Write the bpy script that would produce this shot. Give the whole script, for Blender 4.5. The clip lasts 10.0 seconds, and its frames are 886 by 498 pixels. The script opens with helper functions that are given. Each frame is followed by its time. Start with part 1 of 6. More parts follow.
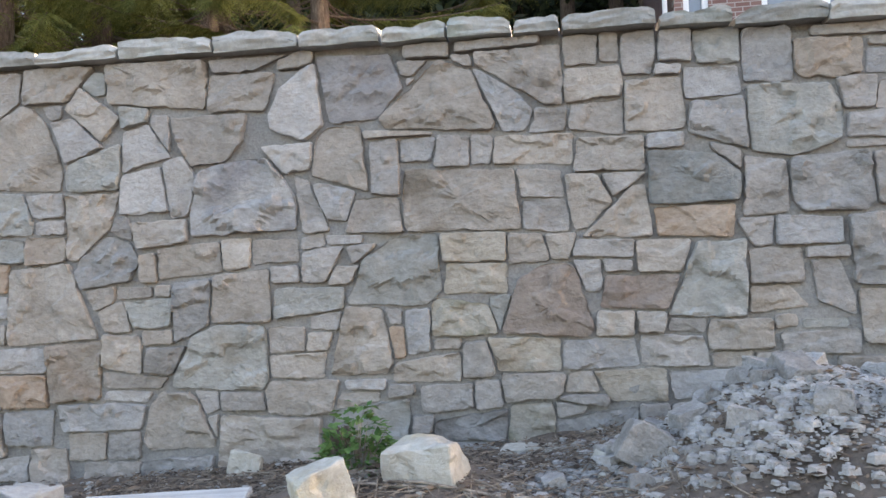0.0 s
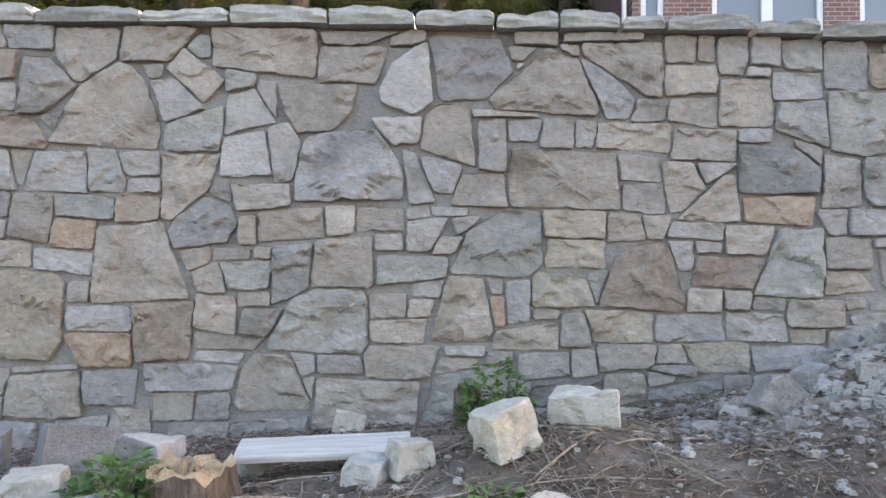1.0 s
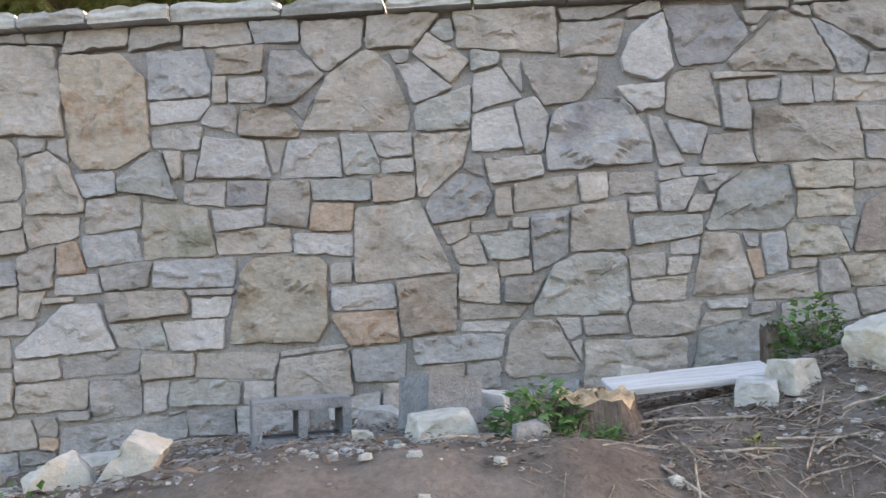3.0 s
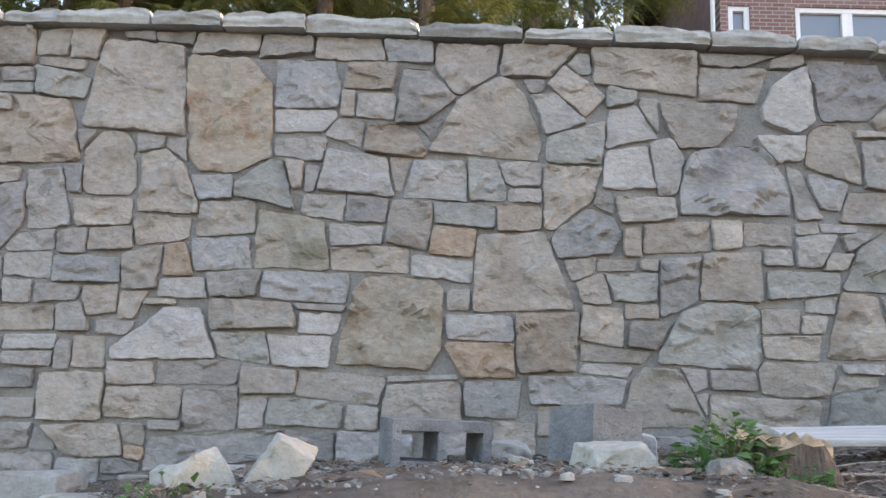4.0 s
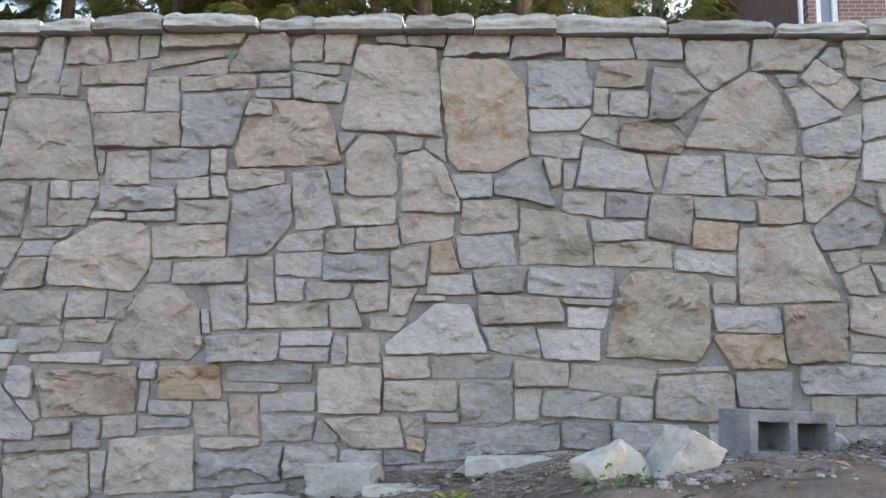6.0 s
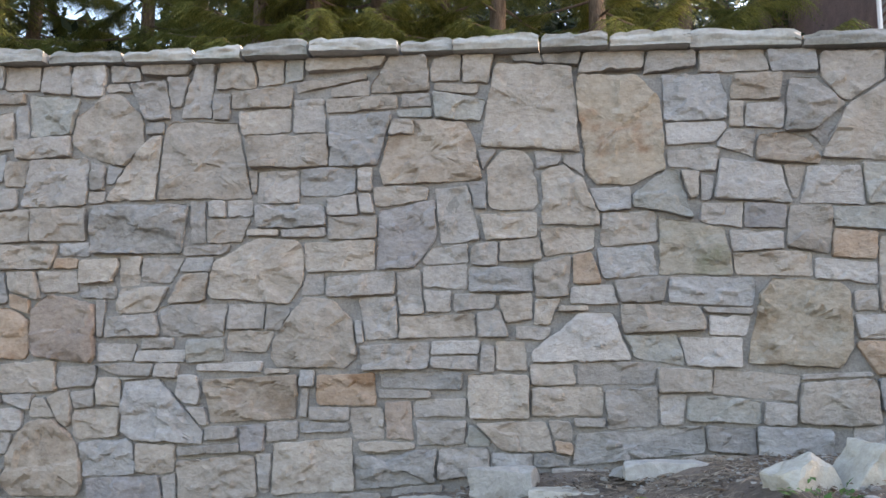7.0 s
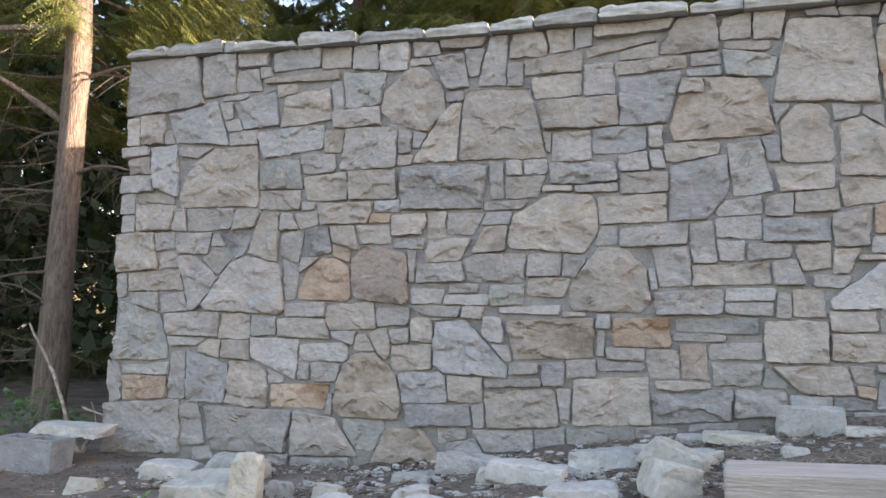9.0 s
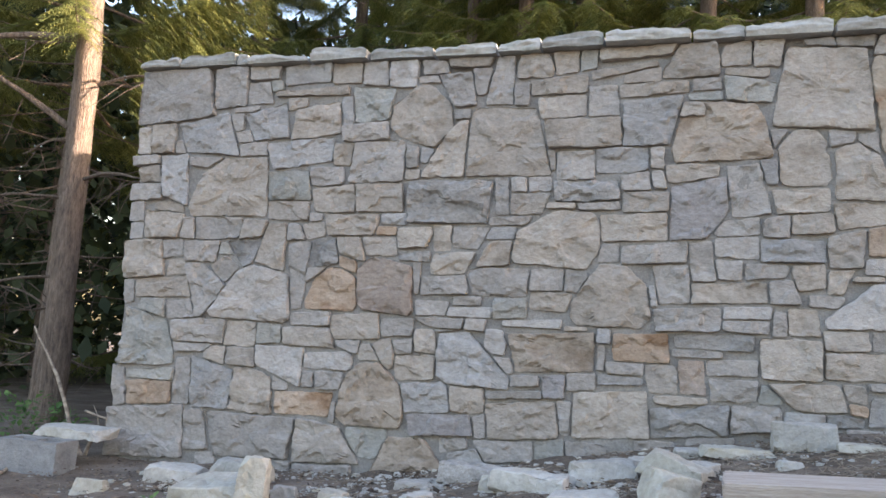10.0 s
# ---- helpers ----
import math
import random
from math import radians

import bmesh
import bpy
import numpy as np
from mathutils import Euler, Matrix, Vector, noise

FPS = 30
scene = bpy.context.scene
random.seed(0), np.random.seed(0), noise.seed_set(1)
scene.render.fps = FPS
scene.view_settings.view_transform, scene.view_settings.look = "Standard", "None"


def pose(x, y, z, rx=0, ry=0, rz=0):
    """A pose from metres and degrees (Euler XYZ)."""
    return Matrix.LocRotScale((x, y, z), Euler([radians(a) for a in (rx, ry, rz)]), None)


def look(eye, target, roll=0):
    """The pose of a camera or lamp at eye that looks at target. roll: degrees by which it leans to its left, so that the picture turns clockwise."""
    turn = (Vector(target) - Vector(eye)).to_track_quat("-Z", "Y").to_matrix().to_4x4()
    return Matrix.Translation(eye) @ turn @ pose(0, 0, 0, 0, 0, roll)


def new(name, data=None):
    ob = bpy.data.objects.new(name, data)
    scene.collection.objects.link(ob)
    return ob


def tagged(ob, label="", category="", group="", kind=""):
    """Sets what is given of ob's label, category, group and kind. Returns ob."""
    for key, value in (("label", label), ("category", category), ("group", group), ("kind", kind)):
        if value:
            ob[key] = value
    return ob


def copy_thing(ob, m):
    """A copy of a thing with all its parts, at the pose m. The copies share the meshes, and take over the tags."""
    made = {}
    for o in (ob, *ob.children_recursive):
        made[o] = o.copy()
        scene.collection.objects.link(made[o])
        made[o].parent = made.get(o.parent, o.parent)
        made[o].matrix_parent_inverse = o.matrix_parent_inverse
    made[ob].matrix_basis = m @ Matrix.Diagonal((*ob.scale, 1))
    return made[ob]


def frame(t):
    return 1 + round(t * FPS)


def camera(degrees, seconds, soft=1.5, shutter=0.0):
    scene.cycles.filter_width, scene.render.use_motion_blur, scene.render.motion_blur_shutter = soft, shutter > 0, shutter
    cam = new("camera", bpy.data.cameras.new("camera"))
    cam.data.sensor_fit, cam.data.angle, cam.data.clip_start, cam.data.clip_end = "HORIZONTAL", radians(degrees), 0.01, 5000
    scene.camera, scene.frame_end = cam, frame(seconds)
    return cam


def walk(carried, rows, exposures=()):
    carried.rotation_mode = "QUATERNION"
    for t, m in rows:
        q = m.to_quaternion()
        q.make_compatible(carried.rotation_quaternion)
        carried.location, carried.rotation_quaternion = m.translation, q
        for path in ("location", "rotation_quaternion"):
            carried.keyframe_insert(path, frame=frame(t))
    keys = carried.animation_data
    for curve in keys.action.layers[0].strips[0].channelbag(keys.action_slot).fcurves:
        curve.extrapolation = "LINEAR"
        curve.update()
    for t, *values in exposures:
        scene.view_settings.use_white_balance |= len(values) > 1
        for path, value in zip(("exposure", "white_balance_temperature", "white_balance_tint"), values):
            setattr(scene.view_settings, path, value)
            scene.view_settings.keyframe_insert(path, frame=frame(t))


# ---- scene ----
cam = camera(60.0, 10.0)
PATH = [
    (0.0, 0.220, -3.025, 1.428, 91.37, 1.93, 9.53),
    (0.5, -0.147, -3.130, 1.289, 92.86, -0.75, 8.76),
    (1.0, -0.574, -3.258, 1.236, 92.81, -0.74, 2.43),
    (1.5, -0.921, -3.362, 1.150, 96.03, -1.03, -0.71),
    (2.0, -1.240, -3.429, 1.131, 91.67, 0.05, -0.38),
    (2.5, -1.551, -3.396, 1.174, 93.13, 1.57, 0.26),
    (2.7, -1.598, -3.409, 1.081, 94.36, 3.53, 1.85),
    (3.8, -2.208, -3.220, 0.846, 99.07, -0.97, 1.49),
    (4.0, -2.246, -3.235, 0.808, 100.60, -2.26, 1.54),
    (4.5, -2.381, -3.162, 0.816, 99.44, -5.45, 5.54),
    (5.0, -2.657, -3.167, 0.756, 102.50, 0.79, 2.69),
    (5.2, -2.781, -3.167, 0.749, 102.17, 0.99, 6.60),
    (6.3, -3.404, -3.461, 0.849, 97.70, -2.39, 3.15),
    (6.5, -3.475, -3.501, 0.895, 96.40, -1.68, 6.53),
    (7.0, -3.702, -3.582, 0.873, 98.56, -1.28, 7.12),
    (7.5, -3.876, -3.675, 0.773, 99.15, -1.18, 6.95),
    (8.0, -4.171, -3.818, 0.819, 97.66, -1.95, 9.11),
    (8.5, -4.289, -3.901, 0.721, 98.75, -3.65, 10.30),
    (9.0, -4.296, -4.022, 0.699, 96.22, -2.71, 18.76),
    (9.5, -4.353, -4.099, 0.710, 96.52, -5.13, 15.60),
    (10.0, -4.334, -4.135, 0.668, 97.45, -4.01, 18.01),
]
walk(cam, [(t, pose(x, y, z, rx, ry, rz)) for t, x, y, z, rx, ry, rz in PATH], exposures=[(0.0, 2.83, 6080, 25), (2.5, 2.88, 6080, 25), (4.2, 2.74, 6080, 25), (5.0, 2.84, 6080, 25), (7.5, 2.75, 6080, 25), (10.0, 2.78, 6080, 25)])

# ---- light ----
world = bpy.data.worlds.new("world")
scene.world = world
world.use_nodes = True
wn = world.node_tree
sky = wn.nodes.new("ShaderNodeTexSky")
sky.sky_type = 'NISHITA'
sky.sun_disc = False
SUN_EL, SUN_AZ = 11.5, 20.0
sky.sun_elevation = radians(SUN_EL)
sky.sun_rotation = radians(90.0 - SUN_AZ)
sky.air_density, sky.dust_density = 1.3, 3.0
wn.links.new(sky.outputs["Color"], wn.nodes["Background"].inputs["Color"])
wn.nodes["Background"].inputs["Strength"].default_value = 0.15
sun_data = bpy.data.lights.new("sun", 'SUN')
sun_data.energy, sun_data.angle, sun_data.color = 4.6, radians(0.6), (1.0, 0.82, 0.58)
sun = new("sun", sun_data)
sun_dir = Vector((math.cos(radians(SUN_EL)) * math.cos(radians(SUN_AZ)), math.cos(radians(SUN_EL)) * math.sin(radians(SUN_AZ)), math.sin(radians(SUN_EL))))
sun.matrix_world = look(sun_dir * 60, (0, 0, 0))


# ---- materials ----
def surface(name, low, high, scale=4.0, rough=0.9, bump=0.4, grain=34.0, vary=0.25, stain=None, stain_at=0.6, stain_scale=3.0, specular=0.3, streak=None, swell=3.2, flake=0.0):
    """A mottled mineral or wooden surface: two colours, fine grain, optional stains, relief; each object drawn from its own stretch of the pattern."""
    m = bpy.data.materials.new(name)
    m.use_nodes = True
    t = m.node_tree
    n, k = t.nodes, t.links
    bsdf = n["Principled BSDF"]
    bsdf.inputs["Roughness"].default_value = rough
    bsdf.inputs["Specular IOR Level"].default_value = specular
    co = n.new("ShaderNodeTexCoord")
    info = n.new("ShaderNodeObjectInfo")
    off = n.new("ShaderNodeVectorMath")
    off.operation = 'MULTIPLY_ADD'
    comb = n.new("ShaderNodeCombineXYZ")
    for i in range(3):
        k.new(info.outputs["Random"], comb.inputs[i])
    k.new(comb.outputs[0], off.inputs[0])
    off.inputs[1].default_value = (37.0, 53.0, 71.0)
    k.new(co.outputs["Object"], off.inputs[2])
    vec = off.outputs[0]
    if streak:
        mp = n.new("ShaderNodeMapping")
        mp.inputs["Scale"].default_value = streak
        k.new(vec, mp.inputs["Vector"])
        vec = mp.outputs[0]

    def noisy(s, detail, rough_n=0.6):
        x = n.new("ShaderNodeTexNoise")
        x.inputs["Scale"].default_value = s
        x.inputs["Detail"].default_value = detail
        x.inputs["Roughness"].default_value = rough_n
        k.new(vec, x.inputs["Vector"])
        return x.outputs["Fac"]

    def ramp(f, a, b):
        x = n.new("ShaderNodeMapRange")
        x.inputs["From Min"].default_value, x.inputs["From Max"].default_value = a, b
        k.new(f, x.inputs["Value"])
        return x.outputs["Result"]

    def mix(f, a, b, kind='MIX'):
        x = n.new("ShaderNodeMix")
        x.data_type, x.blend_type = 'RGBA', kind
        for socket, value in ((x.inputs["Factor"], f), (x.inputs[6], a), (x.inputs[7], b)):
            if isinstance(value, (tuple, float)):
                socket.default_value = (*value, 1.0) if isinstance(value, tuple) else value
            else:
                k.new(value, socket)
        return x.outputs[2]

    large, fine = noisy(scale, 5.0), noisy(grain, 6.0, 0.7)
    colour = mix(ramp(large, 0.35, 0.65), low, high)
    if stain:
        colour = mix(ramp(noisy(stain_scale, 4.0, 0.55), stain_at, stain_at + 0.12), colour, stain)
    light = n.new("ShaderNodeMapRange")
    light.inputs["To Min"].default_value, light.inputs["To Max"].default_value = 1.0 - vary, 1.0 + vary
    k.new(info.outputs["Random"], light.inputs["Value"])
    hsv = n.new("ShaderNodeHueSaturation")
    k.new(light.outputs[0], hsv.inputs["Value"])
    k.new(colour, hsv.inputs["Color"])
    speck = ramp(fine, 0.3, 0.7)
    grained = mix(0.28, hsv.outputs[0], speck, 'SOFT_LIGHT')
    k.new(grained, bsdf.inputs["Base Color"])
    add = n.new("ShaderNodeMath")
    add.operation = 'MULTIPLY_ADD'
    k.new(noisy(scale * 2.6, 9.0, 0.62), add.inputs[0])
    add.inputs[1].default_value = swell
    k.new(fine, add.inputs[2])
    height = add.outputs[0]
    if flake:
        # thin beds broken off along wandering edges
        beds = n.new("ShaderNodeTexNoise")
        beds.inputs["Scale"].default_value, beds.inputs["Detail"].default_value = scale * 1.3, 7.0
        beds.inputs["Roughness"].default_value, beds.inputs["Distortion"].default_value = 0.62, 0.5
        k.new(vec, beds.inputs["Vector"])
        snap = n.new("ShaderNodeMath")
        snap.operation = 'SNAP'
        snap.inputs[1].default_value = 0.13
        k.new(beds.outputs["Fac"], snap.inputs[0])
        both = n.new("ShaderNodeMath")
        both.operation = 'MULTIPLY_ADD'
        both.inputs[1].default_value = flake
        k.new(snap.outputs[0], both.inputs[0])
        k.new(height, both.inputs[2])
        height = both.outputs[0]
    b = n.new("ShaderNodeBump")
    b.inputs["Strength"].default_value, b.inputs["Distance"].default_value = bump, 0.016
    k.new(height, b.inputs["Height"])
    k.new(b.outputs[0], bsdf.inputs["Normal"])
    return m


def leaf_surface(name, dark, bright):
    m = bpy.data.materials.new(name)
    m.use_nodes = True
    n, k = m.node_tree.nodes, m.node_tree.links
    bsdf = n["Principled BSDF"]
    geo = n.new("ShaderNodeNewGeometry")
    x = n.new("ShaderNodeMix")
    x.data_type = 'RGBA'
    x.inputs[6].default_value, x.inputs[7].default_value = (*dark, 1), (*bright, 1)
    k.new(geo.outputs["Random Per Island"], x.inputs["Factor"])
    k.new(x.outputs[2], bsdf.inputs["Base Color"])
    bsdf.inputs["Roughness"].default_value = 0.6
    bsdf.inputs["Specular IOR Level"].default_value = 0.25
    tr = n.new("ShaderNodeBsdfTranslucent")
    k.new(x.outputs[2], tr.inputs["Color"])
    ms = n.new("ShaderNodeMixShader")
    ms.inputs[0].default_value = 0.35
    k.new(bsdf.outputs[0], ms.inputs[1])
    k.new(tr.outputs[0], ms.inputs[2])
    k.new(ms.outputs[0], n["Material Output"].inputs["Surface"])
    return m


STONE = {
    "g": surface("grey_stone", (0.286, 0.263, 0.237), (0.361, 0.329, 0.295), bump=0.85, streak=(0.95, 1.0, 1.25), stain=(0.225, 0.205, 0.178), swell=1.5, flake=7.5, vary=0.12, stain_at=0.58),
    "t": surface("tan_stone", (0.311, 0.271, 0.226), (0.387, 0.341, 0.290), bump=0.85, streak=(0.95, 1.0, 1.25), stain=(0.238, 0.201, 0.159), swell=1.5, flake=7.5, vary=0.12, stain_at=0.57),
    "k": surface("brown_tan_stone", (0.289, 0.237, 0.187), (0.366, 0.311, 0.251), bump=0.85, streak=(0.95, 1.0, 1.25), stain=(0.233, 0.179, 0.131), swell=1.5, flake=7.5, vary=0.12, stain_at=0.55),
    "y": surface("yellow_tan_stone", (0.323, 0.280, 0.220), (0.400, 0.352, 0.286), bump=0.85, streak=(0.95, 1.0, 1.25), stain=(0.255, 0.214, 0.160), swell=1.5, flake=7.5, vary=0.12, stain_at=0.57),
    "o": surface("ochre_stone", (0.323, 0.237, 0.167), (0.398, 0.312, 0.237), bump=0.85, streak=(0.95, 1.0, 1.25), stain=(0.255, 0.161, 0.098), swell=1.5, flake=7.5, vary=0.12, stain_at=0.55),
    "r": surface("rust_brown_stone", (0.242, 0.193, 0.159), (0.304, 0.249, 0.204), bump=0.85, streak=(0.95, 1.0, 1.25), stain=(0.212, 0.150, 0.111), swell=1.5, flake=7.5, vary=0.12, stain_at=0.55),
    "R": surface("rust_stained_stone", (0.327, 0.279, 0.219), (0.376, 0.310, 0.233), scale=4.0, bump=0.7, streak=(0.95, 1.0, 1.25), stain=(0.266, 0.169, 0.106), swell=1.5, flake=7.5, stain_at=0.60, stain_scale=4.2, vary=0.03),
    "b": surface("blue_grey_stone", (0.270, 0.259, 0.246), (0.346, 0.329, 0.309), bump=0.85, streak=(0.95, 1.0, 1.25), stain=(0.240, 0.220, 0.196), swell=1.5, flake=7.5, vary=0.12, stain_at=0.6),
    "B": surface("pale_blue_stone", (0.291, 0.277, 0.262), (0.375, 0.352, 0.327), scale=7.0, bump=0.75, streak=(0.95, 1.0, 1.25), stain=(0.230, 0.216, 0.211), swell=1.5, flake=7.5, vary=0.12, stain_at=0.58),
    "u": surface("purple_grey_stone", (0.256, 0.235, 0.224), (0.316, 0.293, 0.275), bump=0.85, streak=(0.95, 1.0, 1.25), stain=(0.197, 0.181, 0.167), swell=1.5, flake=7.5, vary=0.12, stain_at=0.6),
    "d": surface("dark_grey_stone", (0.227, 0.215, 0.198), (0.312, 0.293, 0.271), scale=7.0, bump=0.85, streak=(0.95, 1.0, 1.25), stain=(0.166, 0.154, 0.140), swell=1.5, flake=7.5, vary=0.12, stain_at=0.57),
    "n": surface("green_grey_stone", (0.264, 0.257, 0.229), (0.339, 0.323, 0.289), bump=0.85, streak=(0.95, 1.0, 1.25), stain=(0.230, 0.212, 0.177), swell=1.5, flake=7.5, vary=0.12, stain_at=0.6),
    "N": surface("dark_green_stone", (0.215, 0.215, 0.197), (0.292, 0.282, 0.259), bump=0.85, streak=(0.95, 1.0, 1.25), stain=(0.170, 0.163, 0.147), swell=1.5, flake=7.5, vary=0.12, stain_at=0.58),
    "w": surface("pale_stone", (0.341, 0.318, 0.293), (0.418, 0.388, 0.356), bump=0.85, streak=(0.95, 1.0, 1.25), stain=(0.269, 0.241, 0.210), swell=1.5, flake=7.5, vary=0.12, stain_at=0.6),
    "p": surface("pinkish_grey_stone", (0.295, 0.261, 0.225), (0.353, 0.316, 0.272), bump=0.85, streak=(0.95, 1.0, 1.25), stain=(0.228, 0.197, 0.165), swell=1.5, flake=7.5, vary=0.12, stain_at=0.58),
    "m": surface("mossy_stone", (0.281, 0.253, 0.202), (0.342, 0.308, 0.254), bump=0.85, streak=(0.95, 1.0, 1.25), stain=(0.203, 0.192, 0.133), swell=1.5, flake=7.5, vary=0.12, stain_at=0.53, stain_scale=5.0),
    "M": surface("lichen_ochre_stone", (0.277, 0.240, 0.187), (0.339, 0.297, 0.237), scale=6.0, bump=0.85, streak=(0.95, 1.0, 1.25), stain=(0.214, 0.170, 0.119), swell=1.5, flake=7.5, vary=0.12, stain_at=0.53, stain_scale=6.0),
}
MORTAR = surface("mortar", (0.19, 0.177, 0.16), (0.25, 0.235, 0.212), scale=5.0, grain=90.0, bump=0.5, stain=(0.185, 0.175, 0.16), stain_at=0.6)
COPING = surface("coping_stone", (0.28, 0.272, 0.243), (0.37, 0.355, 0.322), stain=(0.25, 0.262, 0.228), stain_at=0.58, swell=1.5, flake=7.5)
PALE_ROCK = surface("pale_field_stone", (0.34, 0.315, 0.258), (0.45, 0.423, 0.36), stain=(0.42, 0.37, 0.26), stain_at=0.58, stain_scale=6.0, bump=0.6, swell=1.8, flake=3.0, vary=0.12)
GREY_ROCK = surface("grey_field_stone", (0.31, 0.295, 0.262), (0.43, 0.41, 0.368), stain=(0.32, 0.30, 0.25), stain_at=0.6, bump=0.6, swell=1.8, flake=3.0, vary=0.12)
RUBBLE = surface("broken_concrete", (0.245, 0.23, 0.208), (0.38, 0.36, 0.33), scale=12.0, grain=120.0, bump=0.7)
BLOCK = surface("concrete_block", (0.22, 0.22, 0.22), (0.31, 0.31, 0.305), scale=9.0, grain=160.0, bump=0.8, vary=0.1)
SOIL = surface("soil", (0.10, 0.077, 0.058), (0.195, 0.155, 0.12), scale=3.0, grain=45.0, bump=1.0, vary=0.0, stain=(0.235, 0.20, 0.165), stain_at=0.58, stain_scale=2.2)
TWIG = surface("dry_twigs", (0.13, 0.10, 0.075), (0.34, 0.28, 0.21), scale=20.0, vary=0.2)
PLANK = surface("weathered_plank", (0.35, 0.335, 0.31), (0.48, 0.465, 0.435), scale=5.0, grain=50.0, streak=(1.0, 14.0, 14.0), bump=0.3, vary=0.05)
TIMBER = surface("sawn_timber", (0.30, 0.255, 0.215), (0.42, 0.37, 0.32), scale=4.0, grain=40.0, streak=(1.0, 12.0, 12.0), vary=0.05)
STUMP_TOP = surface("fresh_cut_wood", (0.42, 0.29, 0.16), (0.60, 0.46, 0.29), scale=12.0, grain=70.0, bump=0.9, stain=(0.30, 0.19, 0.10), stain_at=0.58, stain_scale=16.0)
BARK = surface("bark", (0.14, 0.106, 0.082), (0.28, 0.213, 0.162), scale=10.0, grain=40.0, streak=(3.0, 3.0, 0.6), bump=1.0)
SPRUCE = leaf_surface("spruce_needles", (0.10, 0.125, 0.038), (0.36, 0.37, 0.115))
# far leaves coloured darker to stand in for shade under the canopy
SHADED_FAR_LEAF = leaf_surface("canopy_shaded_foliage", (0.035, 0.05, 0.03), (0.12, 0.15, 0.075))
HERB = leaf_surface("herb_leaves", (0.06, 0.13, 0.035), (0.16, 0.25, 0.08))
YELLOW_HERB = leaf_surface("yellow_green_leaves", (0.13, 0.17, 0.03), (0.36, 0.38, 0.07))
DRY_GRASS = leaf_surface("dry_grass", (0.25, 0.2, 0.13), (0.42, 0.35, 0.24))
WHITE_PAINT = surface("white_window_paint", (0.74, 0.74, 0.73), (0.8, 0.8, 0.79), bump=0.05, vary=0.03, rough=0.5)
BROWN_SIDING = surface("brown_red_siding", (0.20, 0.135, 0.12), (0.26, 0.18, 0.16), bump=0.2, vary=0.0)
ROOF = surface("roof_shingle", (0.10, 0.09, 0.085), (0.16, 0.15, 0.14), vary=0.0)


def brick_surface():
    m = bpy.data.materials.new("brick_facade")
    m.use_nodes = True
    n, k = m.node_tree.nodes, m.node_tree.links
    co, mp, br = n.new("ShaderNodeTexCoord"), n.new("ShaderNodeMapping"), n.new("ShaderNodeTexBrick")
    mp.inputs["Rotation"].default_value = (radians(90), 0, 0)
    k.new(co.outputs["Object"], mp.inputs["Vector"])
    k.new(mp.outputs[0], br.inputs["Vector"])
    br.inputs["Color1"].default_value, br.inputs["Color2"].default_value = (0.17, 0.095, 0.08, 1), (0.23, 0.135, 0.115, 1)
    br.inputs["Mortar"].default_value = (0.36, 0.33, 0.31, 1)
    br.inputs["Scale"].default_value = 1.0
    br.inputs["Brick Width"].default_value, br.inputs["Row Height"].default_value, br.inputs["Mortar Size"].default_value = 0.22, 0.072, 0.007
    k.new(br.outputs["Color"], n["Principled BSDF"].inputs["Base Color"])
    n["Principled BSDF"].inputs["Roughness"].default_value = 0.9
    return m


BRICK = brick_surface()
GLASS = bpy.data.materials.new("sky_tinted_glass")
GLASS.use_nodes = True
# pale bluish base: sky reflection put into the pane colour
GLASS.node_tree.nodes["Principled BSDF"].inputs["Base Color"].default_value = (0.18, 0.2, 0.23, 1)
GLASS.node_tree.nodes["Principled BSDF"].inputs["Roughness"].default_value = 0.05
GLASS.node_tree.nodes["Principled BSDF"].inputs["Specular IOR Level"].default_value = 0.8


# ---- building helpers ----
def mesh_of(name, verts, faces, material, smooth=True):
    me = bpy.data.meshes.new(name)
    me.from_pydata([tuple(v) for v in verts], [], [tuple(f) for f in faces])
    me.materials.append(material)
    me.update()
    if smooth:
        me.polygons.foreach_set("use_smooth", [True] * len(me.polygons))
    return me


def part(name, bm, material, parent, label="", smooth=False):
    me = bpy.data.meshes.new(name)
    bm.to_mesh(me)
    bm.free()
    me.materials.append(material)
    if smooth:
        me.polygons.foreach_set("use_smooth", [True] * len(me.polygons))
    ob = new(name, me)
    ob.parent = parent
    return tagged(ob, label)


def thing(name, label, category, m=None, group="", kind=""):
    ob = new(name)
    ob.empty_display_size = 0.1
    if m is not None:
        ob.matrix_world = m
    return tagged(ob, label, category, group, kind)


def block_bm(x0, y0, z0, x1, y1, z1, bevel=0.0, rough=0.0, cuts=0):
    bm = bmesh.new()
    bmesh.ops.create_cube(bm, size=1)
    for v in bm.verts:
        v.co = Vector(((x0 + x1) / 2 + v.co.x * (x1 - x0), (y0 + y1) / 2 + v.co.y * (y1 - y0), (z0 + z1) / 2 + v.co.z * (z1 - z0)))
    if bevel:
        bmesh.ops.bevel(bm, geom=bm.edges[:], offset=bevel, segments=2, affect='EDGES')
    if cuts:
        bmesh.ops.subdivide_edges(bm, edges=bm.edges[:], cuts=cuts, use_grid_fill=True)
    if rough:
        for v in bm.verts:
            v.co += noise.noise_vector(v.co * 9 + Vector((x0, y0, 3))) * rough
    return bm


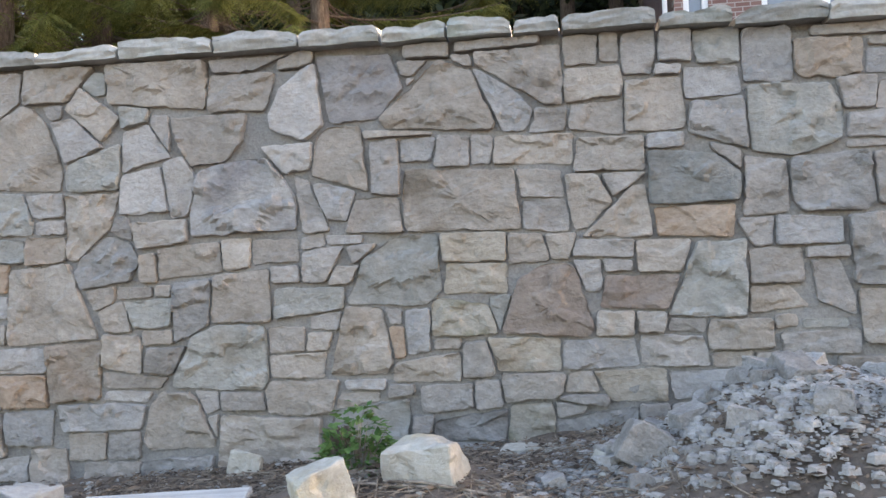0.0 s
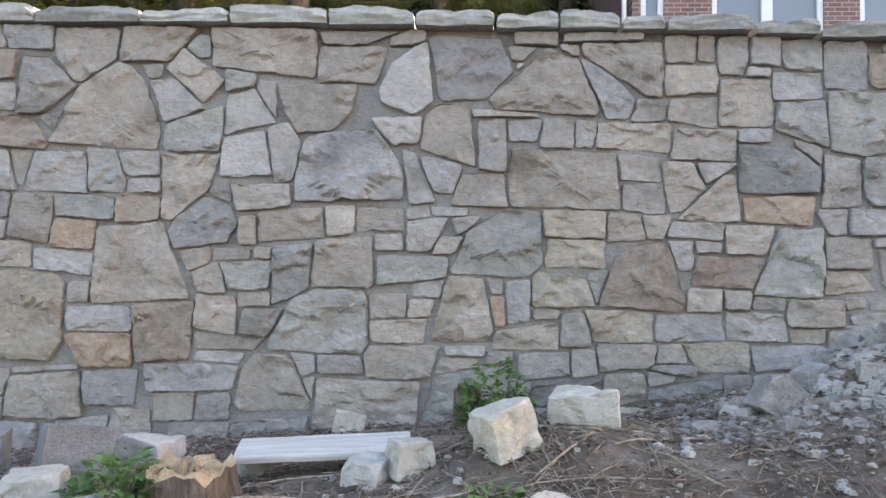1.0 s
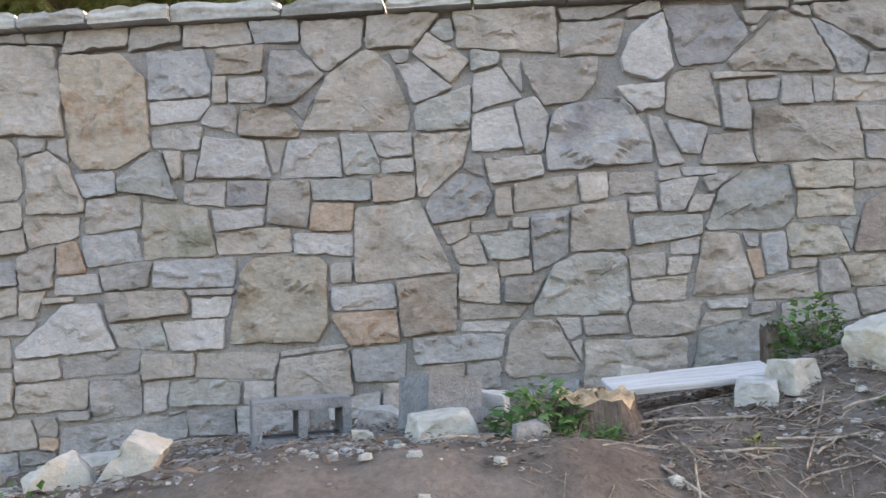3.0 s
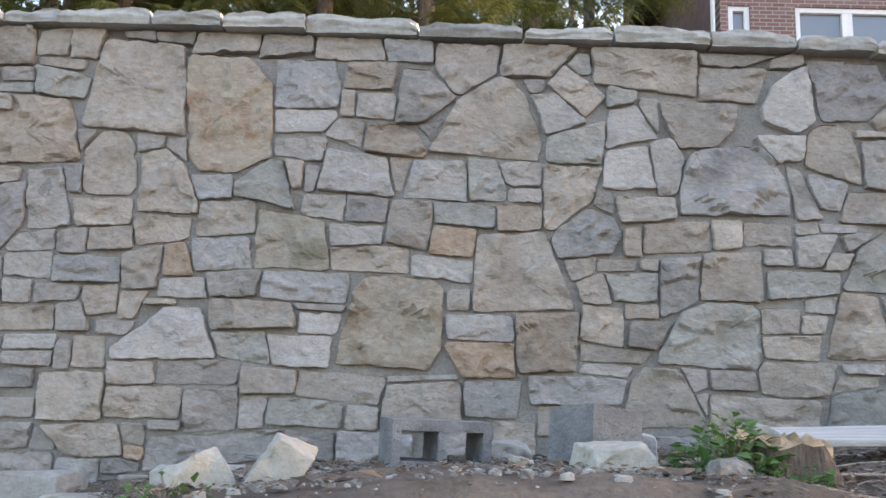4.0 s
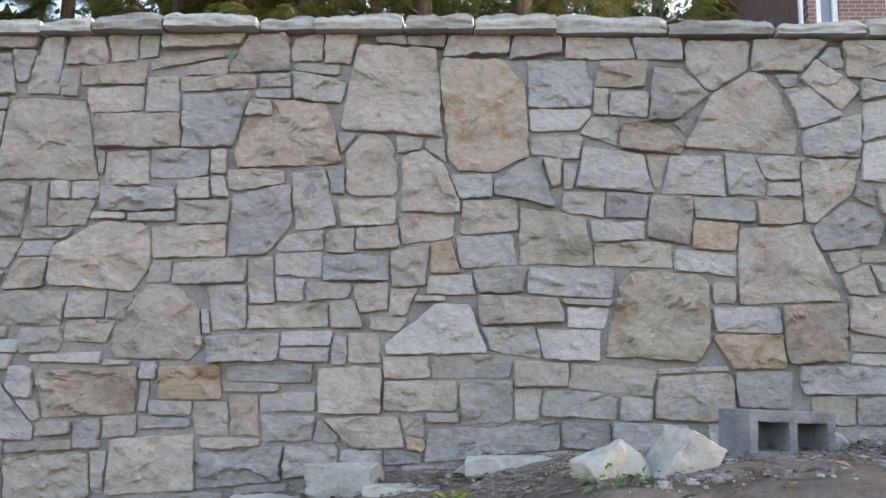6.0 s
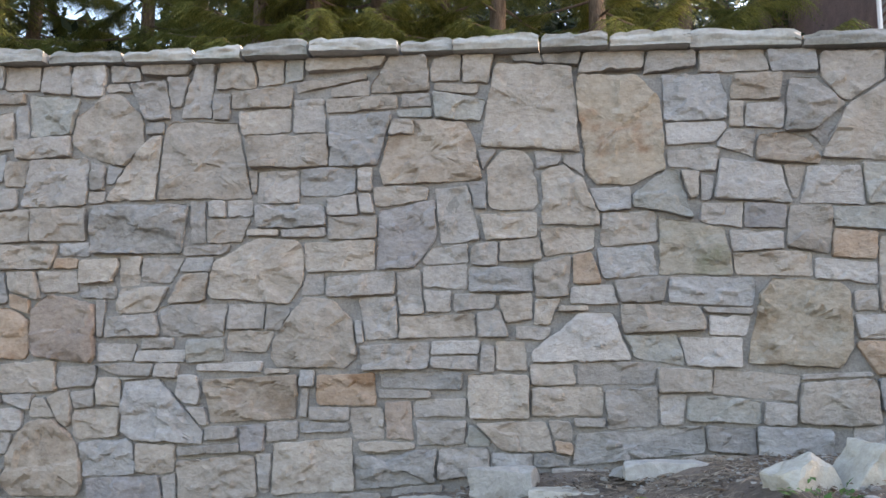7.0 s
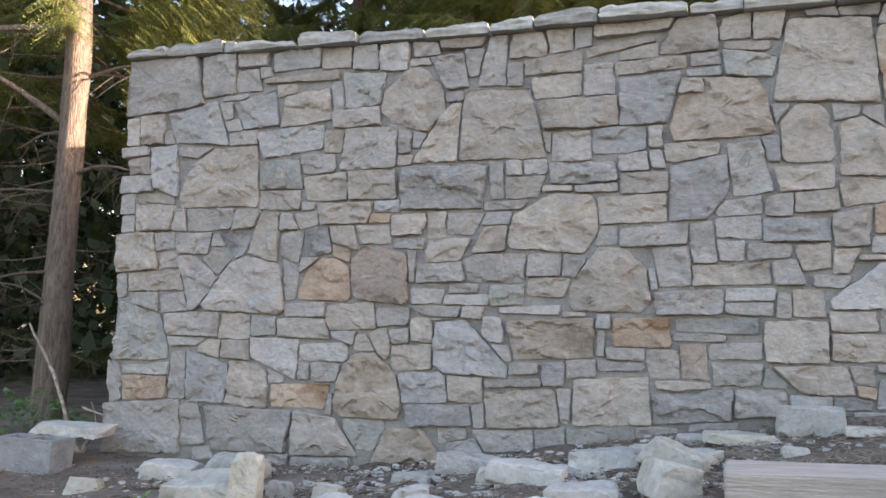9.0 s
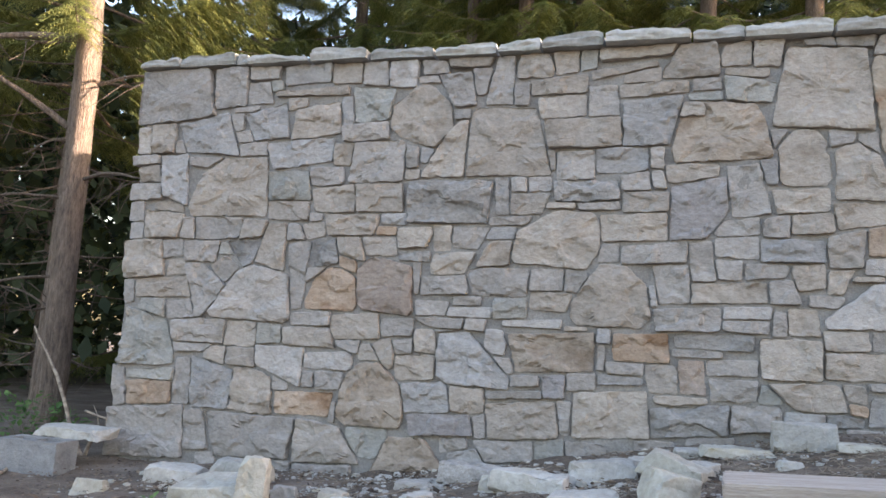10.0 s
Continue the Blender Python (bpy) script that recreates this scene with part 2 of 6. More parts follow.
# ---- ground ----
def ground_z(x, y):
    base = np.interp(x, [-30, -9, -8, -7, -6.1, -5.3, -4.5, -3.6, -3, -2.4, -1.8, -0.8, 0, 0.5, 0.9, 1.3, 3, 8], [-0.6, -0.2, -0.17, -0.11, -0.06, 0.08, 0.25, 0.41, 0.49, 0.53, 0.58, 0.66, 0.74, 0.82, 0.88, 0.96, 1.15, 1.5])
    d = np.maximum(0.0, -y)
    z = base - np.interp(x, [-5, -4.2, -3.5, -3.0, -2.3, -1.8, -1.3, -0.6, 0.3], [0.06, 0.12, 0.1, -0.03, -0.06, -0.04, 0.0, 0.0, 0.02]) * np.minimum(d, 1.45) - 0.5 * np.clip(d - 1.45, 0.0, 2.6)
    z = z + 0.22 * np.exp(-((x - 0.85) / 0.38) ** 2 - ((y + 0.6) / 0.38) ** 2)
    z = z + 0.105 * np.exp(-((x + 0.35) / 0.45) ** 2 - ((y + 0.8) / 0.4) ** 2)
    z = z - 0.26 * np.clip((x + 1.5) / 0.6, 0, 1) * np.clip((1.6 - x) / 0.8, 0, 1) * np.clip(d - 1.0, 0.0, 0.6)
    # the bank that the wall holds back, higher towards the house
    held = np.clip((x + 7.75) / 0.5, 0, 1) * np.clip((y - 0.1) / 0.2, 0, 1)
    z = z * (1 - held) + held * (2.28 + 0.27 * np.clip(y - 0.5, 0, 9))
    return z


def ground_at(x, y):
    return float(ground_z(np.array([x]), np.array([y]))[0])


def build_ground():
    xs = np.concatenate([[-400, -150, -60, -30, -20, -14], np.arange(-10.5, 2.6, 0.035), [3.2, 4, 5, 7, 10, 20, 60, 150, 400]])
    ys = np.concatenate([[-400, -150, -60, -25, -12, -7, -5, -4, -3, -2.4], np.arange(-2.0, 0.5, 0.03), [0.7, 1, 1.5, 2, 3, 4, 6, 9, 12, 20, 60, 150, 400]])
    gx, gy = np.meshgrid(xs, ys)
    gz = ground_z(gx, gy)
    verts = []
    for x, y, z in zip(gx.ravel(), gy.ravel(), gz.ravel()):
        near = -2.2 < y < 0.02 and -10 < x < 2.5
        if near:
            z += 0.026 * noise.fractal(Vector((x * 3.1, y * 3.1, 0)), 1.0, 2.0, 6)
        verts.append((x, y, z))
    w = len(xs)
    faces = [(j * w + i, j * w + i + 1, (j + 1) * w + i + 1, (j + 1) * w + i) for j in range(len(ys) - 1) for i in range(w - 1)]
    tagged(new("ground", mesh_of("ground", verts, faces, SOIL)), "bare brown soil with gravel and debris along the wall", "ground", kind="structure")


build_ground()


# ---- the wall ----
# the second is how far an unseen, added length of core runs
WALL_END, WALL_UNSEEN_END = -7.9, 7.0


def build_core():
    xs, zs = np.arange(WALL_END + 0.02, 2.0, 0.04), np.arange(-0.5, 2.29, 0.04)
    verts = [(x, -0.007 + 0.009 * noise.fractal(Vector((x * 5, 0, z * 5)), 1.0, 2.0, 4), z) for z in zs for x in xs]
    w = len(xs)
    faces = [(j * w + i, j * w + i + 1, (j + 1) * w + i + 1, (j + 1) * w + i) for j in range(len(zs) - 1) for i in range(w - 1)]
    bm = bmesh.new()
    me = mesh_of("wall_front", verts, faces, MORTAR)
    bm.from_mesh(me)
    # bare core runs on out of view to keep sun off the ground
    box = block_bm(WALL_END + 0.02, 0.02, -0.6, WALL_UNSEEN_END, 0.44, 2.24)
    tmp = bpy.data.meshes.new("core")
    box.to_mesh(tmp)
    box.free()
    bm.from_mesh(tmp)
    ob_mesh = bpy.data.meshes.new("wall_front")
    bm.to_mesh(ob_mesh)
    bm.free()
    ob_mesh.materials.append(MORTAR)
    return tagged(new("wall_front", ob_mesh), "tall retaining wall of mortared irregular field stones", "stone wall", kind="structure")


wall = build_core()
LAID, KEYED = [], []


def lay(x, z, w, h, tilt=0.0, lean=0.0, kx=0.0, kz=0.0, tone="g", tl=0.0, tr=0.0, br=0.0, bl=0.0, key=False):
    """A stone of the face: its middle, width and height, the tilt of its bed, the lean of its sides, how far it widens upwards and to its right, its tone and the corners knocked off, by one share or by one along each edge; a key stone is laid first and its neighbours cut to it."""
    corner = {}
    for corner_name, u, v in (("tl", -0.5, 0.5), ("tr", 0.5, 0.5), ("br", 0.5, -0.5), ("bl", -0.5, -0.5)):
        corner[corner_name] = np.array([x + u * w + v * lean + 2 * u * v * kx, z + u * tilt + v * h + 2 * u * v * kz])
    names, cut, shape = ("bl", "br", "tr", "tl"), {"tl": tl, "tr": tr, "br": br, "bl": bl}, []
    for i, corner_name in enumerate(names):
        here, before, after = corner[corner_name], corner[names[i - 1]], corner[names[(i + 1) % 4]]
        if cut[corner_name]:
            back, ahead = cut[corner_name] if isinstance(cut[corner_name], tuple) else (cut[corner_name], cut[corner_name])
            shape += [here + (before - here) * back, here + (after - here) * ahead]
        else:
            shape.append(here)
    LAID.append((np.array(shape), tone, np.array([x, z])))
    KEYED.append(key)


def clip(shape, normal, limit):
    out = []
    for i in range(len(shape)):
        a, b = shape[i], shape[(i + 1) % len(shape)]
        da, db = a @ normal - limit, b @ normal - limit
        if da <= 0:
            out.append(a)
        if da * db < 0:
            out.append(a + (b - a) * da / (da - db))
    return np.array(out) if len(out) > 2 else shape


def edge_normals(s):
    e = np.roll(s, -1, axis=0) - s
    n = np.stack([e[:, 1], -e[:, 0]], axis=1)
    return n / (np.linalg.norm(n, axis=1, keepdims=True) + 1e-9)


def coping_bed(x):
    return float(np.interp(x, [-8, -6.8, -5.5, -4.6, -2.7, -1, 0.4, 1.1, 3], [2.405, 2.39, 2.375, 2.392, 2.372, 2.347, 2.318, 2.285, 2.24]))


def fitted_shapes():
    """Grow every stone towards its neighbours until only the joint is left between them."""
    grown = []
    for s, tone, c in LAID:
        out = s - s.mean(0)
        grown.append(s + (0.008 if KEYED[len(grown)] else 0.04) * out / (np.linalg.norm(out, axis=1, keepdims=True) + 1e-6))
    reach = [np.linalg.norm(s - c, axis=1).max() for s, t, c in LAID]
    for i in range(len(LAID)):
        for j in range(i + 1, len(LAID)):
            if np.linalg.norm(LAID[i][2] - LAID[j][2]) > reach[i] + reach[j] + 0.1:
                continue
            a, b = LAID[i][0], LAID[j][0]
            best = None
            for n in edge_normals(a):
                gap = (b @ n).min() - (a @ n).max()
                if best is None or gap > best[0]:
                    best = (gap, n, ((b @ n).min() + (a @ n).max()) / 2)
            for n in -edge_normals(b):
                gap = (b @ n).min() - (a @ n).max()
                if gap > best[0]:
                    best = (gap, n, ((b @ n).min() + (a @ n).max()) / 2)
            gap, n, middle = best
            if gap < 0.1:
                joint = 0.0045
                if KEYED[i] and not KEYED[j]:
                    middle = max(middle, (LAID[i][0] @ n).max() + joint)
                elif KEYED[j] and not KEYED[i]:
                    middle = min(middle, (LAID[j][0] @ n).min() - joint)
                grown[i] = clip(grown[i], n, middle - joint)
                grown[j] = clip(grown[j], -n, -middle - joint)
    return [clip(s, np.array([0.0, 1.0]), coping_bed(c[0]) - 0.006) for s, (f, t, c) in zip(grown, LAID)]


def outline(shape, rng, step=0.016, wobble=0.006):
    """The worn outline of a stone: corners blunted, edges a little uneven and chipped."""
    nxt = np.roll(shape, -1, axis=0)
    length = np.linalg.norm(nxt - shape, axis=1, keepdims=True)
    q = np.minimum(0.22, 0.008 / (length + 1e-6))
    shape = np.stack([shape + (nxt - shape) * q, nxt - (nxt - shape) * q], axis=1).reshape(-1, 2)
    pts = []
    for i in range(len(shape)):
        a, b = shape[i], shape[(i + 1) % len(shape)]
        k = max(1, int(np.linalg.norm(b - a) / step))
        pts += [a + (b - a) * f / k for f in range(k)]
    pts = np.array(pts)
    c = pts.mean(0)
    for i, p in enumerate(pts):
        r = p - c
        chip = max(0.0, noise.noise(Vector((p[0] * 24, p[1] * 24, rng + 5.0))) - 0.25)
        pts[i] = p + r / (np.linalg.norm(r) + 1e-6) * (wobble * (1.2 * noise.noise(Vector((p[0] * 12, p[1] * 12, rng))) + 0.8 * noise.noise(Vector((p[0] * 45, p[1] * 45, rng)))) - 0.014 * chip)
    return pts


def stone_mesh(shape, seed, proud, relief, material):
    """A split-faced stone: a nearly flat, slightly tilted face with broken beds and a thin chipped arris."""
    ring = outline(shape, seed)
    c = ring.mean(0)
    n = len(ring)
    size = math.sqrt(max(1e-4, 0.5 * abs(np.sum(ring[:, 0] * np.roll(ring[:, 1], -1) - ring[:, 1] * np.roll(ring[:, 0], -1)))))
    arris = min(0.005, size * 0.05)
    slope = Vector((noise.noise(Vector((seed, 1.3, 0))), noise.noise(Vector((seed, 7.7, 0))))) * 0.10
    levels = [(1.0, 0.03), (1.0, -proud * 0.72), (1.0 - arris * 0.8 / size, -proud * 0.95), (1.0 - arris * 2.6 / size, -proud)]
    levels += [(f, -proud) for f in (0.88, 0.76, 0.63, 0.5, 0.37, 0.24, 0.1)]
    verts, faces = [], []
    for li, (f, y) in enumerate(levels):
        for p in ring:
            q = c + (p - c) * f
            d = y
            if li >= 2:
                flat = noise.fractal(Vector((q[0] * 9.0, seed, q[1] * 9.0)), 1.0, 2.1, 5) * relief * 0.42
                bed = noise.noise(Vector((q[0] * 5.0 + seed, 3.0, q[1] * 8.0))) + 0.4 * noise.noise(Vector((q[0] * 19.0, seed, q[1] * 23.0)))
                d -= flat + relief * 0.75 * max(-0.45, min(0.45, bed * 7 - 0.8)) + slope[0] * (q[0] - c[0]) * 0.6 + slope[1] * (q[1] - c[1]) * 0.6
            verts.append((q[0] - c[0], min(d, -0.012) if li >= 2 else d, q[1] - c[1]))
    for li in range(len(levels) - 1):
        for i in range(n):
            j = (i + 1) % n
            faces.append((li * n + i, li * n + j, (li + 1) * n + j, (li + 1) * n + i))
    last = (len(levels) - 1) * n
    verts.append((0.0, sum(verts[last + i][1] for i in range(n)) / n, 0.0))
    faces += [(last + i, last + (i + 1) % n, len(verts) - 1) for i in range(n)]
    me = mesh_of("stone", verts, faces, material)
    me.set_sharp_from_angle(angle=radians(26))
    return me, c


# the stones, from the wall's free end
lay(-7.642, 2.205, .524, .335, .025, -.036, -.04, -.017, 'g')
lay(-7.225, 2.233, .205, .248, .011, -.011, .007, -.002, 'g')
lay(-6.988, 2.34, .194, .09, -.002, .002, .004, -.001, 'g')
lay(-7.007, 2.206, .16, .126, .007, -.01, -.016, .002, 'g')
lay(-6.701, 2.32, .324, .101, .018, -.018, -.008, .003, 'b')
lay(-6.416, 2.316, .18, .127, -.001, -.004, -.008, .003, 'p')
lay(-6.641, 2.198, .491, .052, .01, -.017, -.005, .014, 't')
lay(-6.927, 2.012, .269, .195, .054, -.061, .021, .026, 'b')
lay(-6.584, 2.026, .321, .2, .054, .004, -.03, -.006, 't')
lay(-7.86, 1.914, .082, .18, .002, -.026, .001, -.004, 't')
lay(-7.715, 1.924, .181, .19, .008, -.02, -.002, .003, 't')
lay(-7.38, 1.942, .385, .238, .021, -.095, -.012, .052, 'b')
lay(-7.149, 2.02, .07, .1, .011, -.016, .012, .005, 'g')
lay(-7.098, 1.926, .082, .062, .011, -.024, 0, .005, 'g')
lay(-7.022, 1.836, .196, .077, .008, -.009, 0, .003, 'g')
lay(-6.669, 1.815, .419, .151, .044, -.033, .034, -.01, 'b')
lay(-6.265, 1.939, .307, .106, .021, -.013, .004, .006, 'g')
lay(-7.825, 1.777, .156, .046, .006, .005, .011, 0, 'g')
lay(-7.582, 1.646, .184, .323, -.025, -.049, .01, .034, 'b')
lay(-7.389, 1.763, .168, .041, -.006, .033, .047, .003, 'g')
lay(-7.152, 1.596, .514, .368, .008, .062, -.094, .008, 't', bl=(.16, .08), br=(.04, .11), tr=(.12, .04), tl=(.27, .27), key=True)
lay(-7.783, 1.681, .121, .092, .007, -.018, .004, .007, 't')
lay(-7.792, 1.561, .205, .103, .004, .001, -.001, -.004, 'g')
lay(-6.743, 1.603, .291, .169, .005, -.002, -.031, .004, 'n')
lay(-6.488, 1.675, .209, .104, .004, -.006, -.004, .001, 'g')
lay(-6.438, 1.517, .25, .135, .012, -.015, .009, .013, 't')
lay(-6.75, 1.447, .315, .104, .001, -.004, 0, .004, 'p')
lay(-7.858, 1.435, .072, .118, .005, -.008, -.009, .003, 'g')
lay(-7.625, 1.346, .287, .172, -.011, .006, .025, -.016, 't')
lay(-7.445, 1.326, .086, .117, .002, -.016, -.001, .007, 'g')
lay(-7.223, 1.327, .326, .123, .013, -.001, .019, -.001, 'g')
lay(-6.967, 1.333, .146, .104, -.008, .02, .008, .003, 'p')
lay(-7.847, 1.302, .063, .094, .001, -.005, 0, 0, 'g')
lay(-7.752, 1.127, .272, .222, .015, -.034, -.01, -.002, 't')
lay(-7.539, 1.192, .136, .103, .018, -.014, .001, -.008, 'g')
lay(-7.51, 1.077, .11, .084, .015, -.011, -.016, -.004, 't')
lay(-7.326, 1.179, .248, .123, .007, .005, .02, .007, 'g')
lay(-7.016, 1.186, .174, .152, .008, -.023, .083, .019, 'd')
lay(-6.813, 1.227, .164, .25, -.02, .032, -.039, .029, 't')
lay(-6.671, 1.308, .085, .084, .002, -.017, -.008, 0, 'g')
lay(-6.542, 1.328, .127, .09, .023, -.025, .016, -.007, 'p')
lay(-6.533, 1.406, .08, .038, -.002, -.008, .004, -.004, 'g')
lay(-6.296, 1.364, .324, .118, .007, .003, .03, .001, 't')
lay(-7.143, 1.085, .086, .098, .072, -.107, -.002, -.016, 'g')
lay(-7.29, .981, .163, .232, .097, -.147, -.027, -.103, 'g')
lay(-6.903, .926, .452, .316, -.029, .093, -.135, -.020, 'g', bl=(.10, .08), br=(.07, .12), tr=(.07, .22), tl=(.20, .14), key=True)
lay(-6.62, 1.067, .114, .388, .014, -.011, .042, .004, 'g')
lay(-6.45, 1.202, .133, .148, .026, -.045, .001, -.006, 'd')
lay(-6.380, .975, .292, .240, -.008, .037, -.071, -.006, 'o', bl=(.21, .08), br=(.11, .22), tr=(.21, .29), tl=(.20, .23), key=True)
lay(-6.295, 1.229, .13, .097, -.014, -.027, -.013, .023, 't')
lay(-6.304, 1.117, .09, .07, -.021, -.021, -.008, .01, 'o')
lay(-7.839, .9, .056, .114, .014, -.013, .004, .004, 'g')
lay(-7.603, .932, .375, .12, .027, -.012, -.014, .009, 't')
lay(-7.669, .623, .326, .316, -.023, -.018, -.063, -.036, 'n')
lay(-7.455, .809, .172, .109, .019, -.036, .004, .003, 'g')
lay(-7.272, .677, .338, .136, .017, -.01, .009, .003, 'g')
lay(-6.985, .673, .207, .134, .009, 0, -.008, .002, 't')
lay(-6.78, .691, .151, .11, .004, -.009, .005, -.005, 'n')
lay(-6.533, .791, .299, .07, .02, -.007, .007, .01, 'g')
lay(-6.524, .679, .318, .111, .013, -.03, -.019, .011, 'p')
lay(-6.216, .764, .29, .13, .023, -.023, .004, .006, 't')
lay(-7.308, .574, .249, .058, .009, .033, .05, -.004, 'w')
lay(-6.972, .546, .195, .094, .002, .001, -.004, .004, 'p')
lay(-6.697, .523, .316, .19, -.047, -.002, .013, .062, 'w')
lay(-6.381, .556, .259, .096, .015, .017, -.019, .011, 'w')
lay(-7.153, .361, .281, .281, -.033, -.004, .022, -.042, 'b')
lay(-6.861, .337, .265, .209, -.031, .011, -.034, -.005, 't')
lay(-7.611, .386, .33, .054, .02, -.012, -.015, .014, 'n')
lay(-7.622, .272, .299, .121, .021, -.026, -.008, .002, 'o')
lay(-7.833, .284, .08, .196, .001, -.03, .002, -.013, 'g')
lay(-7.377, .349, .108, .251, .007, -.017, -.017, .006, 'g')
lay(-6.511, .298, .366, .137, .019, .004, .018, .006, 'o')
lay(-6.5, .442, .075, .079, -.001, -.001, -.007, -.007, 'g')
lay(-6.37, .438, .16, .101, .009, -.003, .001, -.004, 'g')
lay(-7.596, .041, .532, .291, .051, -.025, -.008, .01, 'g')
lay(-7.241, .063, .132, .24, .02, -.044, -.028, .003, 'g')
lay(-6.856, .071, .538, .249, .019, -.036, .07, -.009, 'g')
lay(-6.356, .086, .374, .236, .004, -.059, -.09, -.032, 'p')
lay(-6.088, .386, .364, .361, .009, -.005, -.075, -.006, 'k', bl=(.14, .17), br=(.11, .21), tr=(.32, .36), tl=(.27, .28), key=True)
lay(-5.872, .08, .3, .166, .033, -.028, -.116, -.014, 'k', tl=.2)
lay(-6.239, .643, .135, .061, -.014, -.017, .031, .018, 'w')
lay(-6.03, .622, .074, .121, .04, -.06, .021, .005, 't')
lay(-5.963, .772, .179, .097, .017, .006, .014, 0, 'g')
lay(-5.903, .667, .085, .065, .01, -.009, .01, .005, 'g')
lay(-5.777, .702, .131, .116, .012, -.019, -.018, .014, 't')
lay(-5.83, .559, .232, .116, .02, -.006, -.003, .002, 't')
lay(-5.540, .621, .329, .286, .007, -.150, -.153, .011, 'b', bl=(.15, .15), br=(.16, .21), tl=(.08, .11), key=True)
lay(-5.682, .814, .257, .061, .008, -.035, .044, .008, 'g')
lay(-5.385, .728, .094, .099, -.031, .01, .001, .03, 'w')
lay(-5.757, .396, .256, .144, .025, -.015, .003, .008, 'b')
lay(-5.663, .249, .359, .102, .029, -.021, .001, -.001, 'u')
lay(-5.519, .408, .167, .131, .017, -.002, -.006, .002, 't')
lay(-5.442, .269, .044, .104, .007, -.007, 0, .003, 'g')
lay(-5.197, .321, .374, .169, .047, -.025, -.001, -.002, 't')
lay(-5.255, .459, .267, .041, .023, -.01, -.004, -.001, 'g')
lay(-5.203, .53, .149, .045, .015, -.004, -.005, .002, 'g')
lay(-5.037, .508, .111, .12, .006, -.009, .009, .003, 'u')
lay(-5.568, .15, .113, .077, .024, -.01, -.001, -.006, 'g')
lay(-5.295, .152, .308, .09, .03, -.037, .032, -.001, 'g')
lay(-5.044, .176, .162, .086, .017, -.006, .002, 0, 'n')
lay(-6.214, 2.298, .147, .131, -.016, 0, .003, .008, 'g')
lay(-6.031, 2.283, .183, .156, -.012, -.005, 0, .003, 'w')
lay(-5.841, 2.314, .139, .074, -.011, -.009, .012, -.011, 'g')
lay(-5.624, 2.342, .232, .05, -.018, .007, .017, .004, 't')
lay(-6.233, 2.108, .25, .206, -.009, 0, .031, -.01, 'n')
lay(-5.895, 2.033, .367, .353, -.101, .006, -.034, .021, 't', bl=(.13, .24), br=(.27, .42), tr=(.26, .32), tl=(.41, .45), key=True)
lay(-5.675, 2.178, .196, .211, .007, -.081, .033, -.001, 'g')
lay(-5.426, 2.223, .137, .257, -.008, .021, -.03, .009, 'g')
lay(-5.646, 2.024, .085, .044, .008, -.013, .01, .003, 'd')
lay(-5.718, 1.822, .189, .297, .01, .079, -.061, .031, 't', tl=.3)
lay(-5.383, 1.860, .433, .400, -.004, -.041, -.056, -.008, 't', tr=(.08, .05), tl=(.08, .12), key=True)
lay(-5.936, 1.765, .069, .126, -.018, -.007, .012, -.011, 'g')
lay(-6.165, 1.751, .355, .24, .015, .01, -.016, .003, 'g')
lay(-6.132, 1.523, .271, .162, .003, -.011, .012, -.003, 't')
lay(-5.705, 1.513, .518, .241, .006, -.004, .009, -.001, 'd')
lay(-5.384, 1.544, .075, .204, .004, -.016, .003, .003, 'g')
lay(-5.294, 1.613, .081, .084, 0, -.005, 0, 0, 'g')
lay(-5.176, 1.612, .111, .08, .003, -.008, .003, .003, 'g')
lay(-5.229, 1.498, .2, .115, .008, .015, .026, -.001, 'p')
lay(-4.92, 1.573, .334, .105, .012, -.011, -.005, -.006, 'd')
lay(-5.361, 1.402, .207, .047, .008, .016, .013, .005, 'g')
lay(-5.066, 1.312, .450, .307, -.022, .024, -.026, .002, 't', bl=(.10, .08), br=(.14, .31), tr=(.19, .11), tl=(.49, .44), key=True)
lay(-6.065, 1.34, .11, .047, .009, -.008, .004, 0, 'o')
lay(-5.905, 1.302, .16, .115, .008, .018, .042, .002, 't')
lay(-5.72, 1.299, .099, .127, -.001, -.006, .004, -.004, 't')
lay(-5.553, 1.309, .204, .107, .001, .021, .028, .003, 'g')
lay(-5.392, 1.228, .144, .128, .02, .041, -.031, -.017, 't')
lay(-6.098, 1.232, .159, .12, .004, -.03, .02, 0, 'p')
lay(-5.883, 1.183, .15, .054, -.004, -.001, .011, -.002, 'd')
lay(-5.653, 1.155, .204, .107, .003, .029, .029, .01, 't')
lay(-6.056, 1.011, .351, .300, -.051, -.023, -.008, -.017, 'r', bl=(.14, .11), br=(.10, .16), tr=(.03, .08), tl=(.29, .34), key=True)
lay(-5.703, 1.021, .24, .118, .016, -.014, .022, .006, 'g')
lay(-5.377, 1.052, .322, .15, .016, -.015, .019, .002, 'g')
lay(-5.099, 1.077, .184, .095, .01, -.005, 0, .002, 'g')
lay(-5.082, .965, .191, .081, .004, .003, .023, .005, 't')
lay(-5.762, .893, .177, .078, .004, .002, .009, -.005, 'g')
lay(-5.529, .882, .253, .068, .008, .004, -.008, .004, 'w')
lay(-5.158, .854, .293, .056, .012, 0, .003, .01, 'w')
lay(-5.062, .691, .452, .211, .034, -.02, .031, .002, 'k')
lay(-4.753, .392, .38, .262, .035, -.013, -.012, .001, 't')
lay(-4.763, 1.006, .382, .321, -.020, .001, -.040, -.017, 't', bl=(.13, .09), br=(.15, .22), tr=(.30, .27), tl=(.30, .60), key=True)
